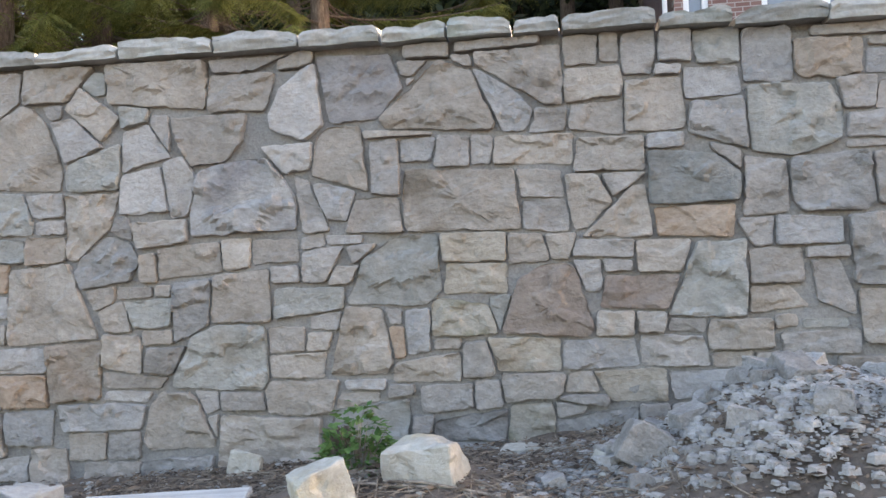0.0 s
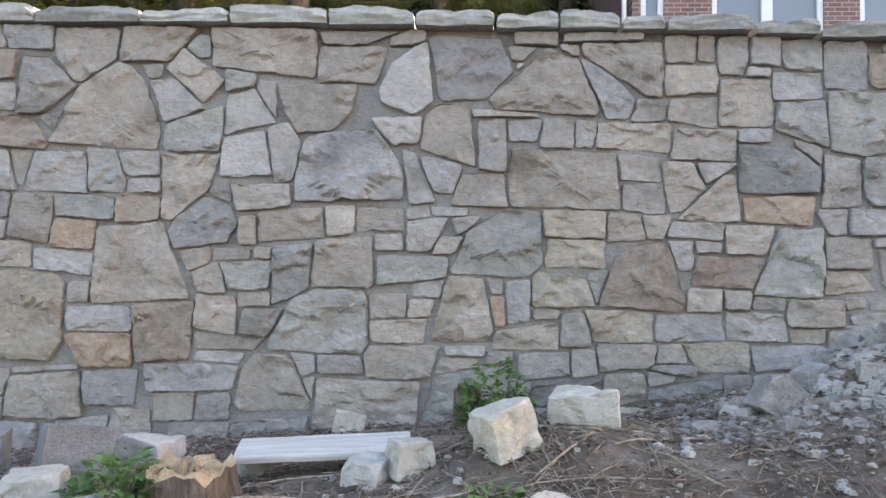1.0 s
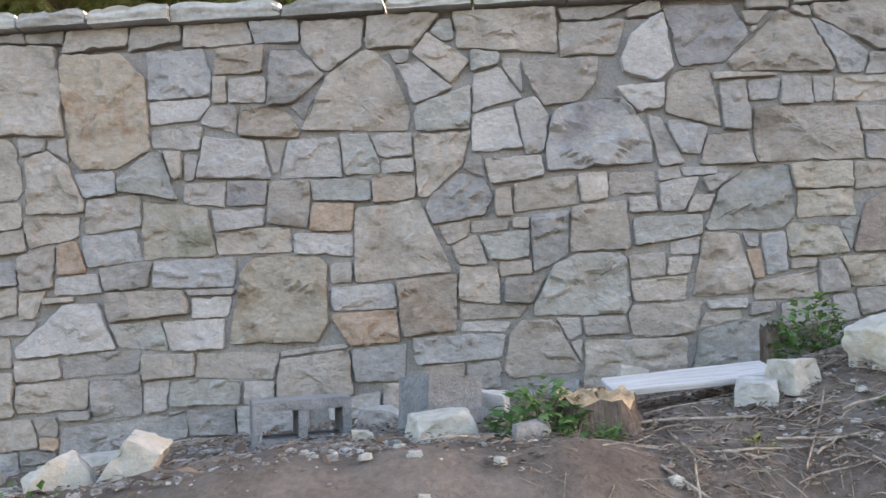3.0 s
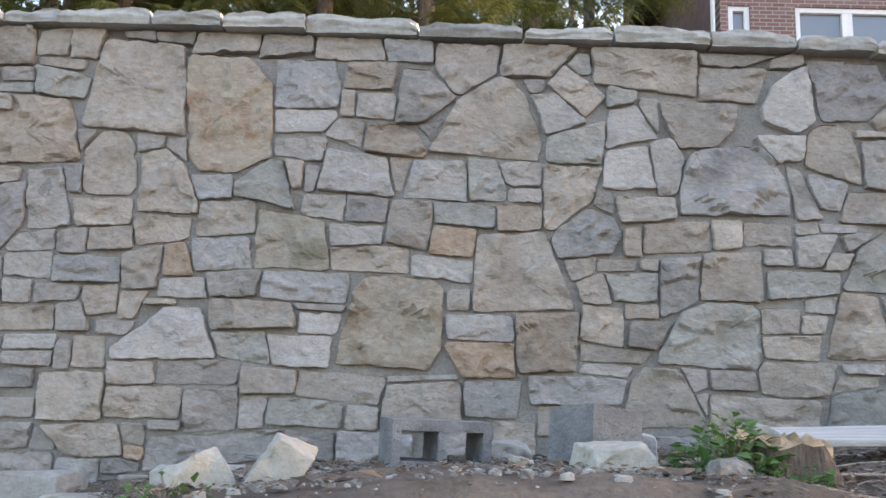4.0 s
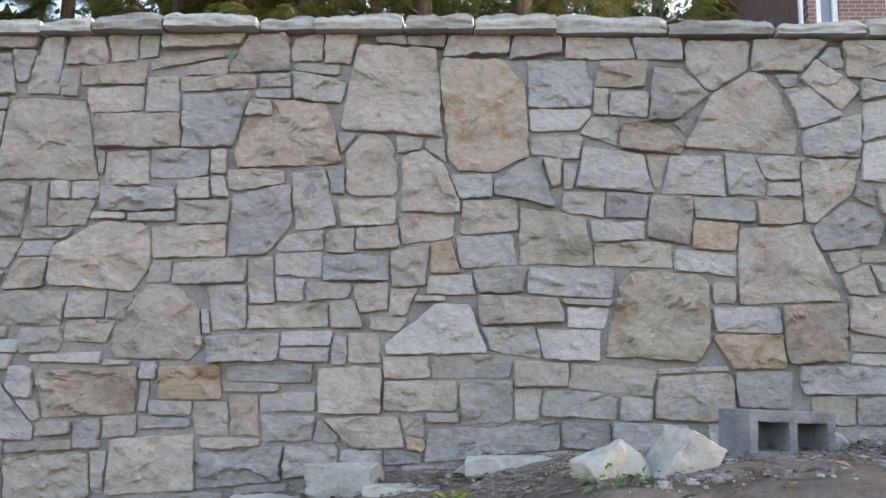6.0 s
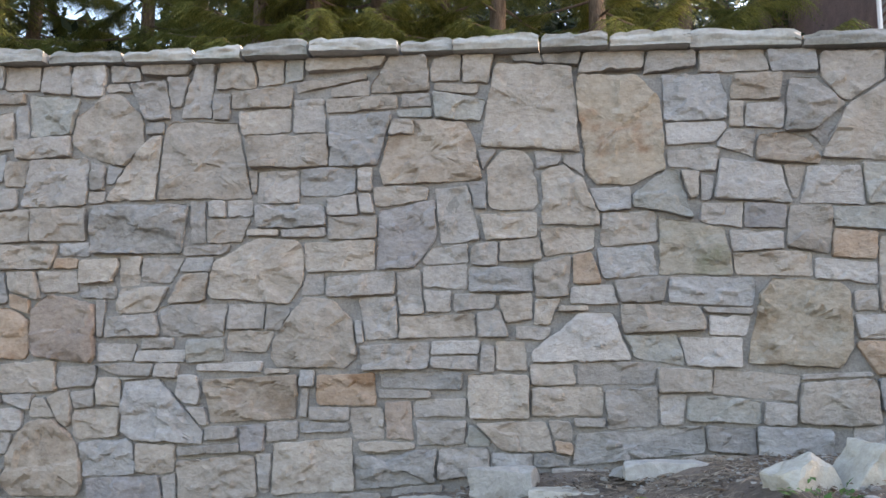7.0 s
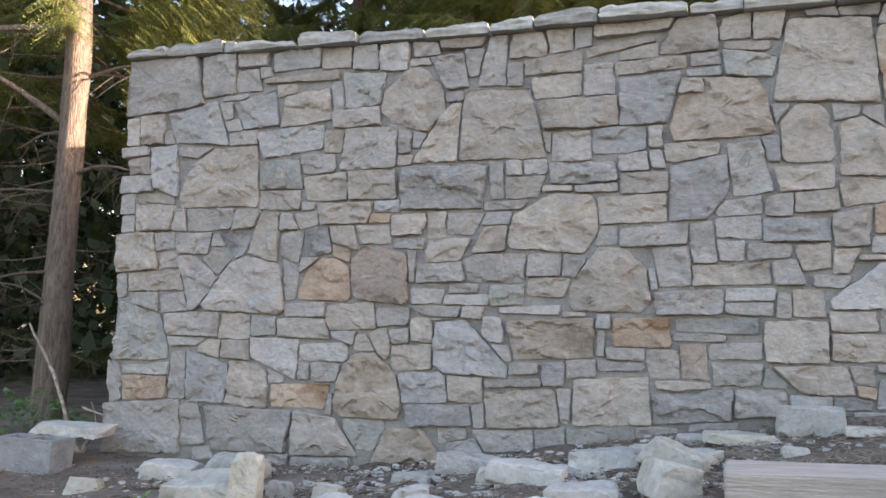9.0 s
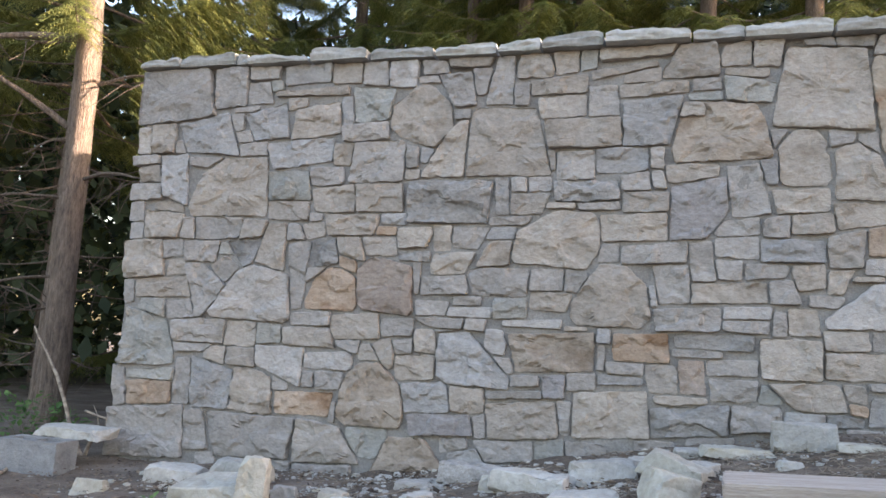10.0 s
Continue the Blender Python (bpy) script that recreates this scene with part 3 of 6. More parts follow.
lay(-4.784, 1.234, .107, .082, .018, .01, -.008, .015, 'g')
lay(-4.664, 1.374, .334, .141, .016, -.003, .009, 0, 't')
lay(-4.547, 1.24, .313, .087, .025, -.013, .013, .007, 'g')
lay(-4.466, 1.083, .168, .181, .007, -.022, .018, 0, 'g')
lay(-4.311, 1.204, .104, .194, .006, -.021, -.005, .008, 'g')
lay(-4.655, 1.625, .128, .086, .012, -.003, 0, .006, 'g')
lay(-4.536, 1.64, .075, .085, 0, -.02, -.006, 0, 'g')
lay(-4.607, 1.515, .211, .097, .007, .011, .02, -.001, 'p')
lay(-4.734, 1.749, .267, .117, .005, -.005, 0, .007, 'b')
lay(-4.549, 1.757, .069, .111, .005, -.004, 0, .006, 'g')
lay(-4.943, 1.896, .366, .149, .009, .002, .016, -.004, 't')
lay(-4.984, 1.716, .203, .136, .001, -.003, .004, -.011, 'g')
lay(-4.829, 1.49, .167, .034, .011, -.005, .012, -.003, 'g')
lay(-4.59, 1.945, .277, .246, .008, .026, .035, .006, 'b')
lay(-4.846, 2.083, .154, .151, -.002, -.008, -.007, .003, 'g')
lay(-5.066, 2.055, .245, .101, .014, -.005, 0, .002, 'p')
lay(-5.107, 2.176, .328, .079, .019, .004, .004, .012, 't')
lay(-5.239, 2.305, .141, .114, -.001, -.011, -.037, .001, 't')
lay(-5.051, 2.317, .123, .109, .003, -.002, .016, -.005, 't')
lay(-4.681, 2.357, .386, .062, .018, .016, .003, -.003, 't')
lay(-4.749, 2.252, .311, .068, .046, -.004, .005, -.011, 't')
lay(-4.381, 2.285, .231, .172, .005, .037, -.06, .006, 't')
lay(-4.575, 2.139, .351, .073, .014, -.002, .001, -.004, 't')
lay(-4.316, 2.151, .138, .062, .006, .001, -.003, 0, 'g')
lay(-4.316, 2.083, .152, .049, 0, -.001, 0, .006, 'n')
lay(-4.104, 2.11, .218, .137, -.03, .003, .017, -.017, 'n')
lay(-4.159, 2.3, .105, .098, 0, .009, -.011, .016, 't')
lay(-4.017, 2.3, .112, .165, -.006, .01, .012, -.001, 't')
lay(-4.233, 1.893, .446, .308, -.003, .003, -.066, -.023, 'k', bl=(.24, .08), br=(.06, .10), tr=(.26, .08), tl=(.10, .19), key=True)
lay(-3.972, 1.836, .061, .088, .008, .017, .04, -.001, 'g')
lay(-4.34, 1.486, .263, .312, .024, -.01, -.013, .018, 'u', br=.4)
lay(-4.089, 1.569, .176, .24, .018, -.047, -.015, -.002, 'g')
lay(-4.125, 1.394, .173, .079, .012, .023, -.024, .002, 'g')
lay(-4.142, 1.281, .189, .087, .005, .001, -.003, .008, 'g')
lay(-3.964, 1.39, .122, .092, .008, -.004, .003, .005, 'g')
lay(-4.176, 1.165, .11, .085, .002, -.004, -.002, -.008, 'g')
lay(-4.004, 1.165, .197, .065, .01, .004, .005, -.009, 'g')
lay(-4.177, 1.051, .342, .097, .018, -.006, -.003, .001, 't')
lay(-3.921, 1.056, .13, .098, -.001, -.024, -.012, -.008, 'g')
lay(-4.377, .909, .319, .119, .022, -.01, .013, .004, 'g')
lay(-4.083, .95, .227, .055, .011, .002, .008, .004, 'w')
lay(-4.086, .881, .217, .05, .007, -.009, 0, .011, 'g')
lay(-4.6, .749, .283, .133, .019, -.009, -.001, -.002, 'o')
lay(-4.787, .69, .052, .117, .009, .001, 0, 0, 'g')
lay(-4.705, .575, .171, .037, .006, .013, .014, -.001, 'd')
lay(-4.496, .582, .128, .146, .01, -.015, .024, .001, 'p')
lay(-4.352, .614, .111, .188, .002, -.019, -.002, .006, 'r')
lay(-4.244, .794, .334, .07, .016, -.002, .014, .006, 'd')
lay(-4.153, .688, .225, .087, .012, -.004, -.002, .003, 'g')
lay(-4.138, .565, .207, .102, .009, .002, .009, -.003, 'g')
lay(-4.354, .395, .355, .163, .045, -.006, .01, .002, 'd')
lay(-4.037, .445, .219, .112, .021, -.017, -.014, -.008, 'g')
lay(-3.745, 2.111, .414, .419, -.031, .014, -.051, -.000, 't', tl=(.04, .10), key=True)
lay(-3.756, 2.342, .086, .036, .003, -.017, .011, 0, 'g')
lay(-3.605, 2.341, .139, .044, .01, -.009, .007, -.003, 'g')
lay(-3.363, 2.331, .284, .096, .011, .021, -.008, -.009, 'p')
lay(-3.088, 2.334, .207, .09, .014, -.008, .005, -.015, 'g')
lay(-3.322, 1.984, .374, .527, -.012, -.044, .025, -.002, 'R', bl=(.14, .11), br=(.49, .17), tr=(.24, .29), tl=(.07, .11), key=True)
lay(-2.995, 2.145, .255, .219, .002, -.024, -.037, -.003, 'b', tr=.2)
lay(-2.998, 1.966, .243, .079, .008, .03, .025, -.005, 'w')
lay(-2.996, 1.831, .2, .086, 0, -.003, .02, .019, 'g')
lay(-3.838, 1.748, .230, .276, -.018, -.028, -.008, -.006, 't', bl=(.10, .08), br=(.14, .15), tr=(.20, .19), tl=(.35, .31), key=True)
lay(-3.669, 1.832, .105, .076, .013, .003, .008, -.009, 'g')
lay(-3.542, 1.827, .057, .071, -.009, -.022, .015, .014, 'g')
lay(-3.582, 1.671, .220, .270, .004, -.063, -.059, .005, 't', br=(.10, .14), tr=(.22, .32), tl=(.33, .12), key=True)
lay(-3.369, 1.66, .163, .105, .004, -.003, .001, .005, 'b')
lay(-3.147, 1.668, .245, .167, -.004, -.028, -.041, .063, 'n', tl=.3)
lay(-3.843, 1.524, .219, .109, .006, .004, -.004, .001, 't')
lay(-3.572, 1.454, .224, .096, .019, -.002, .008, -.014, 't')
lay(-3.305, 1.512, .256, .147, .015, 0, -.008, -.006, 'p')
lay(-3.796, 1.418, .176, .085, .008, -.005, -.01, .003, 't')
lay(-3.886, 1.272, .276, .099, .002, .001, .01, -.007, 'b')
lay(-3.651, 1.274, .153, .156, .02, -.004, .006, .013, 'p')
lay(-3.671, 1.126, .093, .107, .014, .02, .02, -.013, 't')
lay(-3.493, 1.322, .085, .118, .016, -.028, -.014, .011, 'o')
lay(-3.471, 1.195, .184, .088, .009, -.001, -.007, .002, 'w')
lay(-3.297, 1.356, .24, .131, .008, -.01, -.002, -.009, 'b')
lay(-3.245, 1.232, .204, .104, .013, -.018, .011, .006, 'g')
lay(-3.146, 1.098, .338, .107, .006, -.012, -.004, -.014, 't')
lay(-3.81, 1.144, .133, .104, .012, -.009, .01, -.003, 't')
lay(-3.496, 1.013, .328, .218, .013, .096, -.178, -.009, 'w', bl=(.22, .13), tr=(.11, .14), key=True)
lay(-3.839, .927, .126, .134, .005, -.008, -.018, .002, 't')
lay(-3.176, .965, .218, .118, -.012, -.019, -.016, .02, 'n')
lay(-3.647, .842, .191, .08, .006, .001, .006, .002, 'p')
lay(-3.367, .848, .339, .089, .01, .002, .006, .001, 'g')
lay(-3.057, .825, .222, .099, .002, -.001, 0, -.008, 'p')
lay(-3.576, .718, .304, .128, .012, .009, .003, .005, 't')
lay(-3.296, .703, .208, .154, .018, -.004, .003, .002, 'g')
lay(-3.108, .7, .109, .122, .006, -.001, .01, -.001, 'g')
lay(-3.888, .737, .265, .193, .007, -.004, .005, -.002, 't')
lay(-3.801, .556, .277, .112, .015, -.076, .041, .003, 't')
lay(-3.607, .593, .067, .071, -.003, -.003, .004, .005, 'p')
lay(-3.595, .507, .064, .049, -.012, -.001, .004, -.004, 'o')
lay(-3.247, .538, .591, .127, .069, .007, -.007, -.011, 'd')
lay(-3.481, .635, .116, .028, 0, 0, .005, -.002, 'g')
lay(-3.649, .456, .15, .055, .01, -.002, .003, 0, 'd')
lay(-2.816, 2.309, .278, .099, .001, -.004, -.005, -.004, 'p')
lay(-2.53, 2.303, .217, .106, -.009, -.014, .01, -.003, 'b')
lay(-2.288, 2.229, .268, .222, -.005, .008, .012, .004, 'p', bl=(.54, .32), br=(.44, .37), tr=(.04, .05), tl=(.06, .16), key=True)
lay(-1.972, 2.268, .284, .137, -.008, .062, .054, -.002, 't')
lay(-1.5, 2.231, .452, .184, -.033, 0, .011, .02, 't', bl=.1)
lay(-1.092, 2.304, .315, .045, .001, .052, .063, -.002, 'g')
lay(-1.137, 2.185, .236, .151, 0, .035, .025, -.007, 'p')
lay(-2.707, 2.183, .168, .134, .007, .013, -.004, -.001, 'k')
lay(-2.687, 2.037, .146, .101, -.011, -.009, -.02, -.001, 'g')
lay(-2.452, 2.085, .252, .234, -.007, .013, -.01, 0, 'g', tr=.45, br=.5)
lay(-2.397, 1.951, .093, .083, .037, -.021, .048, .01, 'd')
lay(-2.164, 2.011, .366, .359, -.038, .024, -.152, -.007, 't', br=(.08, .27), tr=(.22, .20), tl=(.44, .37), key=True)
lay(-2.791, 1.929, .13, .11, -.028, .026, -.025, .022, 'g')
lay(-2.595, 1.887, .253, .135, -.007, -.046, -.055, .016, 'k', br=(.15, .25), tr=(.21, .35), tl=(.11, .19), key=True)
lay(-1.952, 2.16, .075, .046, -.002, -.014, .02, -.001, 'g')
lay(-1.88, 2.043, .12, .14, .027, -.079, -.012, -.015, 'w')
lay(-1.801, 2.141, .174, .097, -.143, .082, .006, .005, 't', br=(.05, .07), tr=(.07, .07), tl=(.05, .07), key=True)
lay(-1.791, 1.887, .217, .139, .022, .012, .003, .048, 'n')
lay(-1.57, 1.994, .158, .159, .036, -.04, -.057, -.014, 'w')
lay(-1.44, 2.027, .079, .136, 0, -.035, .034, .002, 'g')
lay(-1.255, 1.998, .286, .196, .009, -.028, .051, -.009, 'p', bl=(.32, .05), br=(.32, .38), tl=(.07, .08), key=True)
lay(-1.399, 1.816, .113, .209, .071, -.023, .02, -.039, 'g')
lay(-1.574, 1.788, .183, .156, .016, -.018, -.032, .012, 'w')
lay(-1.125, 1.748, .429, .288, .019, -.063, -.132, .004, 'B', bl=(.37, .06), br=(.15, .39), tl=(.24, .11), key=True)
lay(-2.741, 1.743, .304, .188, -.027, -.002, -.041, -.005, 'w')
lay(-2.408, 1.72, .238, .174, -.004, -.005, -.047, .004, 'w')
lay(-2.193, 1.719, .132, .175, -.001, -.035, -.022, -.007, 'n')
lay(-2.948, 1.7, .051, .093, .001, .009, .011, .002, 'g')
lay(-2.019, 1.75, .125, .099, .004, -.028, .03, .002, 'g')
lay(-2.017, 1.656, .131, .058, -.001, .002, .001, .002, 'g')
lay(-2.881, 1.58, .181, .088, -.013, .007, -.001, .013, 'g')
lay(-2.695, 1.568, .167, .098, -.007, .003, .003, .002, 'u')
lay(-2.508, 1.512, .167, .187, -.012, .025, -.002, .008, 'p')
lay(-2.269, 1.561, .254, .083, -.015, .001, .005, .002, 'n')
lay(-2.302, 1.44, .191, .109, -.02, .014, -.002, -.005, 'o')
lay(-2.036, 1.557, .177, .113, -.002, 0, -.002, -.002, 'k')
lay(-1.826, 1.655, .195, .275, .02, .036, .04, -.016, 't')
lay(-1.673, 1.639, .047, .078, -.001, .004, -.002, 0, 'g')
lay(-1.504, 1.625, .214, .118, .012, -.01, .019, -.008, 'p')
lay(-1.745, 1.500, .266, .193, .040, -.015, -.086, -.007, 'd', bl=(.26, .15), br=(.25, .39), tr=(.18, .21), tl=(.42, .33), key=True)
lay(-1.369, 1.482, .287, .125, .017, -.009, 0, -.005, 't')
lay(-1.152, 1.501, .119, .111, .003, -.001, 0, .001, 't')
lay(-.981, 1.517, .198, .097, .002, .002, -.001, -.002, 'p')
lay(-2.728, 1.461, .222, .08, .006, -.007, .003, -.005, 'g')
lay(-2.658, 1.351, .316, .094, .001, .011, -.017, .005, 't')
lay(-2.349, 1.316, .266, .097, -.025, -.001, .018, .002, 'w')
lay(-3.009, 1.42, .309, .24, -.024, -.014, -.014, -.025, 'm')
lay(-2.952, 1.23, .337, .12, -.006, -.001, -.013, .004, 'b')
lay(-2.546, 1.092, .401, .368, -.011, .031, -.041, .003, 'M', br=(.14, .27), tr=(.11, .14), tl=(.12, .16), key=True)
lay(-2.274, 1.198, .107, .078, .006, -.001, .003, .004, 'p')
lay(-2.034, 1.324, .370, .328, .025, -.057, -.072, -.002, 't', tl=(.06, .14), key=True)
lay(-1.763, 1.344, .101, .069, .028, -.012, .021, -.007, 't')
lay(-1.619, 1.364, .163, .045, .005, .005, .004, 0, 'p')
lay(-1.487, 1.372, .07, .048, -.001, .001, 0, .001, 't')
lay(-1.706, 1.257, .095, .104, .021, -.042, .005, .014, 't')
lay(-1.543, 1.27, .176, .118, .001, .001, .003, .006, 'n')
lay(-1.365, 1.283, .144, .229, .015, .017, .015, -.007, 'd')
lay(-1.137, 1.337, .246, .221, .008, .005, -.012, .01, 't')
lay(-.955, 1.421, .092, .061, .004, 0, .003, .001, 'g')
lay(-.787, 1.454, .138, .126, .004, .029, .039, .011, 'g', tr=.2)
lay(-.823, 1.543, .088, .042, .005, .003, .006, -.008, 'g')
lay(-.705, 1.556, .114, .035, -.001, .001, .005, -.003, 'w')
lay(-.853, 1.306, .276, .124, .017, .002, .002, -.02, 'n')
lay(-1.677, 1.118, .178, .133, -.025, .013, .001, .02, 't')
lay(-1.497, 1.084, .12, .098, .002, .029, .011, 0, 'g')
lay(-1.909, 1.03, .257, .229, .005, -.005, .015, -.008, 'k')
lay(-2.191, 1.084, .275, .094, .005, -.001, .003, 0, 'w')
lay(-2.176, .948, .253, .119, .005, -.041, .039, -.001, 'o')
lay(-1.210, 1.088, .361, .256, -.004, .069, -.079, .007, 'n', bl=(.14, .06), br=(.06, .16), tr=(.13, .12), tl=(.17, .11), key=True)
lay(-1.644, .986, .26, .053, -.013, .008, .006, -.011, 'p')
lay(-1.674, .924, .174, .034, -.01, .019, -.001, 0, 'w')
lay(-1.777, .835, .328, .1, .008, 0, .017, -.003, 'b')
lay(-1.436, .823, .260, .225, .006, -.024, -.085, -.011, 't', bl=(.16, .10), br=(.09, .16), tr=(.19, .17), tl=(.17, .24), key=True)
lay(-1.301, .894, .092, .094, .012, -.022, .017, -.01, 'g')
lay(-1.144, .906, .161, .056, -.002, -.004, .014, -.003, 'g')
lay(-1.859, .701, .18, .123, .009, .005, .003, .006, 't')
lay(-1.685, .709, .133, .113, .005, .008, -.005, .004, 'g')
lay(-1.034, .735, .436, .203, .011, .011, -.001, -.016, 't')
lay(-.885, .917, .303, .117, .006, .007, .022, -.006, 't')
lay(-.613, .96, .175, .038, .001, -.001, .007, .001, 'w')
lay(-.602, .781, .341, .232, .041, .03, -.018, .014, 'n')
lay(-2.139, .778, .181, .146, -.005, .011, .004, .012, 'b')
lay(-2.422, .747, .302, .185, .011, .009, -.018, .013, 'p')
lay(-2.406, .865, .257, .015, .018, -.01, .015, 0, 'w')
lay(-2.88, 1.14, .189, .022, -.003, .003, .01, .002, 'g')
lay(-2.877, 1.076, .146, .077, .007, .008, .008, -.004, 'w')
lay(-2.942, .96, .221, .116, 0, .009, -.006, .001, 'w')
lay(-2.768, .81, .354, .101, -.021, .009, .004, .004, 'p')
lay(-2.905, .699, .307, .097, -.008, .004, .009, .007, 'n')
lay(-2.658, .687, .125, .094, -.007, .003, .003, -.004, 'g')
lay(-2.876, .573, .258, .097, -.007, .001, 0, 0, 'd')
lay(-2.23, .622, .197, .092, .014, .002, 0, .012, 'g')
lay(-1.447, .63, .314, .068, .028, -.004, .019, .012, 'd')
lay(-.962, 1.147, .183, .09, .004, .003, 0, -.004, 'p')
lay(-.816, 1.151, .078, .074, .003, .007, .004, 0, 't')
lay(-.916, 1.047, .237, .084, .003, .003, .005, .002, 't')
lay(-.620, 1.145, .213, .263, -.001, .011, -.052, -.003, 't', br=(.12, .17), tr=(.13, .03), tl=(.09, .17), key=True)
lay(-.629, 1.499, .052, .048, .007, .014, .027, 0, 'g')
lay(-.469, 1.419, .330, .261, .008, .045, -.060, .017, 'n', bl=(.12, .05), br=(.20, .19), tr=(.05, .04), tl=(.32, .32), key=True)
lay(-.507, 1.232, .068, .05, .003, -.016, .019, .004, 'g')
lay(-.487, 1.132, .082, .122, .001, -.007, .003, .004, 'o')
lay(-.396, 1.182, .08, .159, .004, .006, -.006, .001, 'b')
lay(-.563, 1.643, .225, .133, -.004, .014, -.033, .003, 'p')
lay(-.841, 1.696, .125, .215, .006, -.056, -.025, -.014, 'g')
lay(-.9, 1.901, .157, .102, .016, -.04, .051, -.006, 'w')
lay(-.870, 2.120, .187, .271, -.020, .029, -.063, .072, 'w', bl=(.22, .12), br=(.33, .27), tl=(.60, .28), key=True)
lay(-.591, 2.165, .334, .269, -.007, -.078, -.022, -.003, 'u', br=(.47, .46), key=True)
lay(-.404, 2.242, .093, .089, .005, .012, .067, -.01, 'p')
lay(-.697, 1.883, .21, .214, -.022, -.002, -.026, .055, 't', tl=.1)
lay(-.514, 1.84, .104, .219, .001, -.007, -.001, .004, 'g')
lay(-.255, 2.100, .345, .241, -.056, .101, -.190, -.016, 't', bl=(.16, .17), br=(.07, .20), tr=(.08, .17), tl=(.04, .10), key=True)
lay(-.189, 2.258, .075, .04, -.014, -.013, .024, .008, 'p')
lay(.039, 2.169, .336, .218, -.007, -.008, .006, .014, 'p', bl=(.60, .60), key=True)
lay(-.027, 2.082, .147, .250, -.007, -.162, -.056, .005, 'b', bl=(.12, .07), br=(.45, .32), tr=(.07, .04), tl=(.11, .09), key=True)
lay(.157, 1.991, .102, .075, -.007, .001, .007, .004, 'w')
lay(.277, 2.239, .119, .091, 0, .007, .008, 0, 'p')
lay(.389, 2.242, .064, .078, -.005, .003, 0, 0, 'p')
lay(.321, 2.122, .195, .12, .003, -.019, .002, -.001, 't')
lay(.339, 1.991, .183, .111, -.012, .009, -.008, .022, 'p')
lay(.497, 2.218, .096, .121, .014, .006, .026, -.002, 'g')
lay(.634, 2.237, .121, .103, -.008, .001, -.003, .002, 'w')
lay(.611, 2.153, .064, .031, -.002, .003, -.002, .003, 'w')
lay(.554, 2.024, .215, .192, -.008, -.006, -.013, .002, 't', br=.3)
lay(.795, 2.218, .134, .109, -.007, -.028, .016, -.002, 'n')
lay(.764, 2.102, .191, .099, -.005, .002, -.008, -.001, 'b')
lay(.965, 2.171, .173, .171, -.007, -.001, -.002, -.003, 'b')
lay(1.179, 2.167, .226, .144, -.011, .008, .01, .006, 'k', bl=.3, br=.3, tl=.2)
lay(.78, 1.942, .197, .166, -.03, .001, -.014, .038, 'd')
lay(1.052, 1.933, .312, .256, -.028, -.005, .005, .012, 'n', bl=(.05, .06), br=(.46, .27), tr=(.20, .11), tl=(.04, .08), key=True)
lay(1.275, 2.02, .135, .105, .006, -.004, .015, .004, 'g')
lay(1.333, 1.9, .173, .095, -.004, .002, .002, .007, 'w')
lay(1.374, 2.126, .112, .085, .001, .002, .002, .003, 'b')
lay(1.378, 2.204, .111, .043, -.004, -.005, .007, .004, 't')
lay(.587, 1.879, .131, .047, .001, .005, -.003, 0, 'b')
lay(-.375, 1.905, .118, .079, -.002, .006, .008, -.001, 'b')
lay(-.232, 1.884, .123, .102, -.019, .007, -.007, .017, 'g')
lay(-.118, 1.881, .068, .097, .002, 0, .001, .001, 'g')
lay(.081, 1.877, .295, .107, -.012, 0, -.011, .005, 't')
lay(.377, 1.844, .258, .125, -.006, .009, -.004, -.001, 'p')
lay(-.206, 1.7, .434, .25, -.015, -.008, -.021, -.005, 't')
lay(.116, 1.737, .147, .088, -.001, -.002, -.005, 0, 'p')
lay(.114, 1.62, .146, .115, -.003, .004, .007, .003, 'g')
lay(.291, 1.691, .124, .157, .04, -.046, -.011, -.046, 't')
lay(.417, 1.733, .108, .059, .011, .012, .052, -.017, 'g')
lay(.439, 1.618, .164, .184, -.001, .079, -.108, .008, 't', tr=(.29, .15), tl=(.14, .21), key=True)
lay(.685, 1.736, .326, .184, -.021, -.003, -.011, -.016, 'N', br=(.06, .23), tr=(.33, .24), tl=(.03, .14), key=True)
lay(.692, 1.576, .276, .106, -.008, .007, .003, .01, 'o')
lay(.939, 1.691, .151, .191, -.001, 0, -.008, -.011, 'g')
lay(1.171, 1.699, .264, .212, .002, -.024, -.004, .005, 'd', bl=(.18, .07), br=(.12, .19), tr=(.03, .04), tl=(.09, .18), key=True)
lay(1.37, 1.712, .083, .179, .001, 0, .008, 0, 'g')
lay(.909, 1.526, .087, .096, -.002, -.036, .024, .001, 'g')
lay(1.077, 1.518, .208, .094, -.01, .006, .004, -.006, 'b')
lay(1.312, 1.46, .176, .224, 0, 0, .01, .012, 'd')
lay(-.158, 1.504, .252, .106, -.004, -.002, .006, 0, 'y')
lay(-.153, 1.379, .228, .112, -.001, .006, .002, 0, 'y')
lay(.052, 1.49, .142, .111, -.004, -.011, -.011, -.001, 't')
lay(.179, 1.499, .086, .087, -.001, .007, .022, .001, 't')
lay(.345, 1.48, .216, .061, -.007, .007, -.008, .005, 'g')
lay(.548, 1.442, .166, .116, -.001, .004, .001, 0, 't')
lay(.123, 1.290, .276, .275, -.009, .001, -.084, .015, 'r', bl=(.08, .04), br=(.09, .13), tr=(.19, .08), tl=(.47, .25), key=True)
lay(.289, 1.392, .08, .082, .003, -.019, .014, .005, 'w')
lay(.466, 1.312, .256, .118, -.006, .042, .014, .006, 'r')
lay(.399, 1.415, .102, .033, .002, -.002, .007, -.001, 'g')
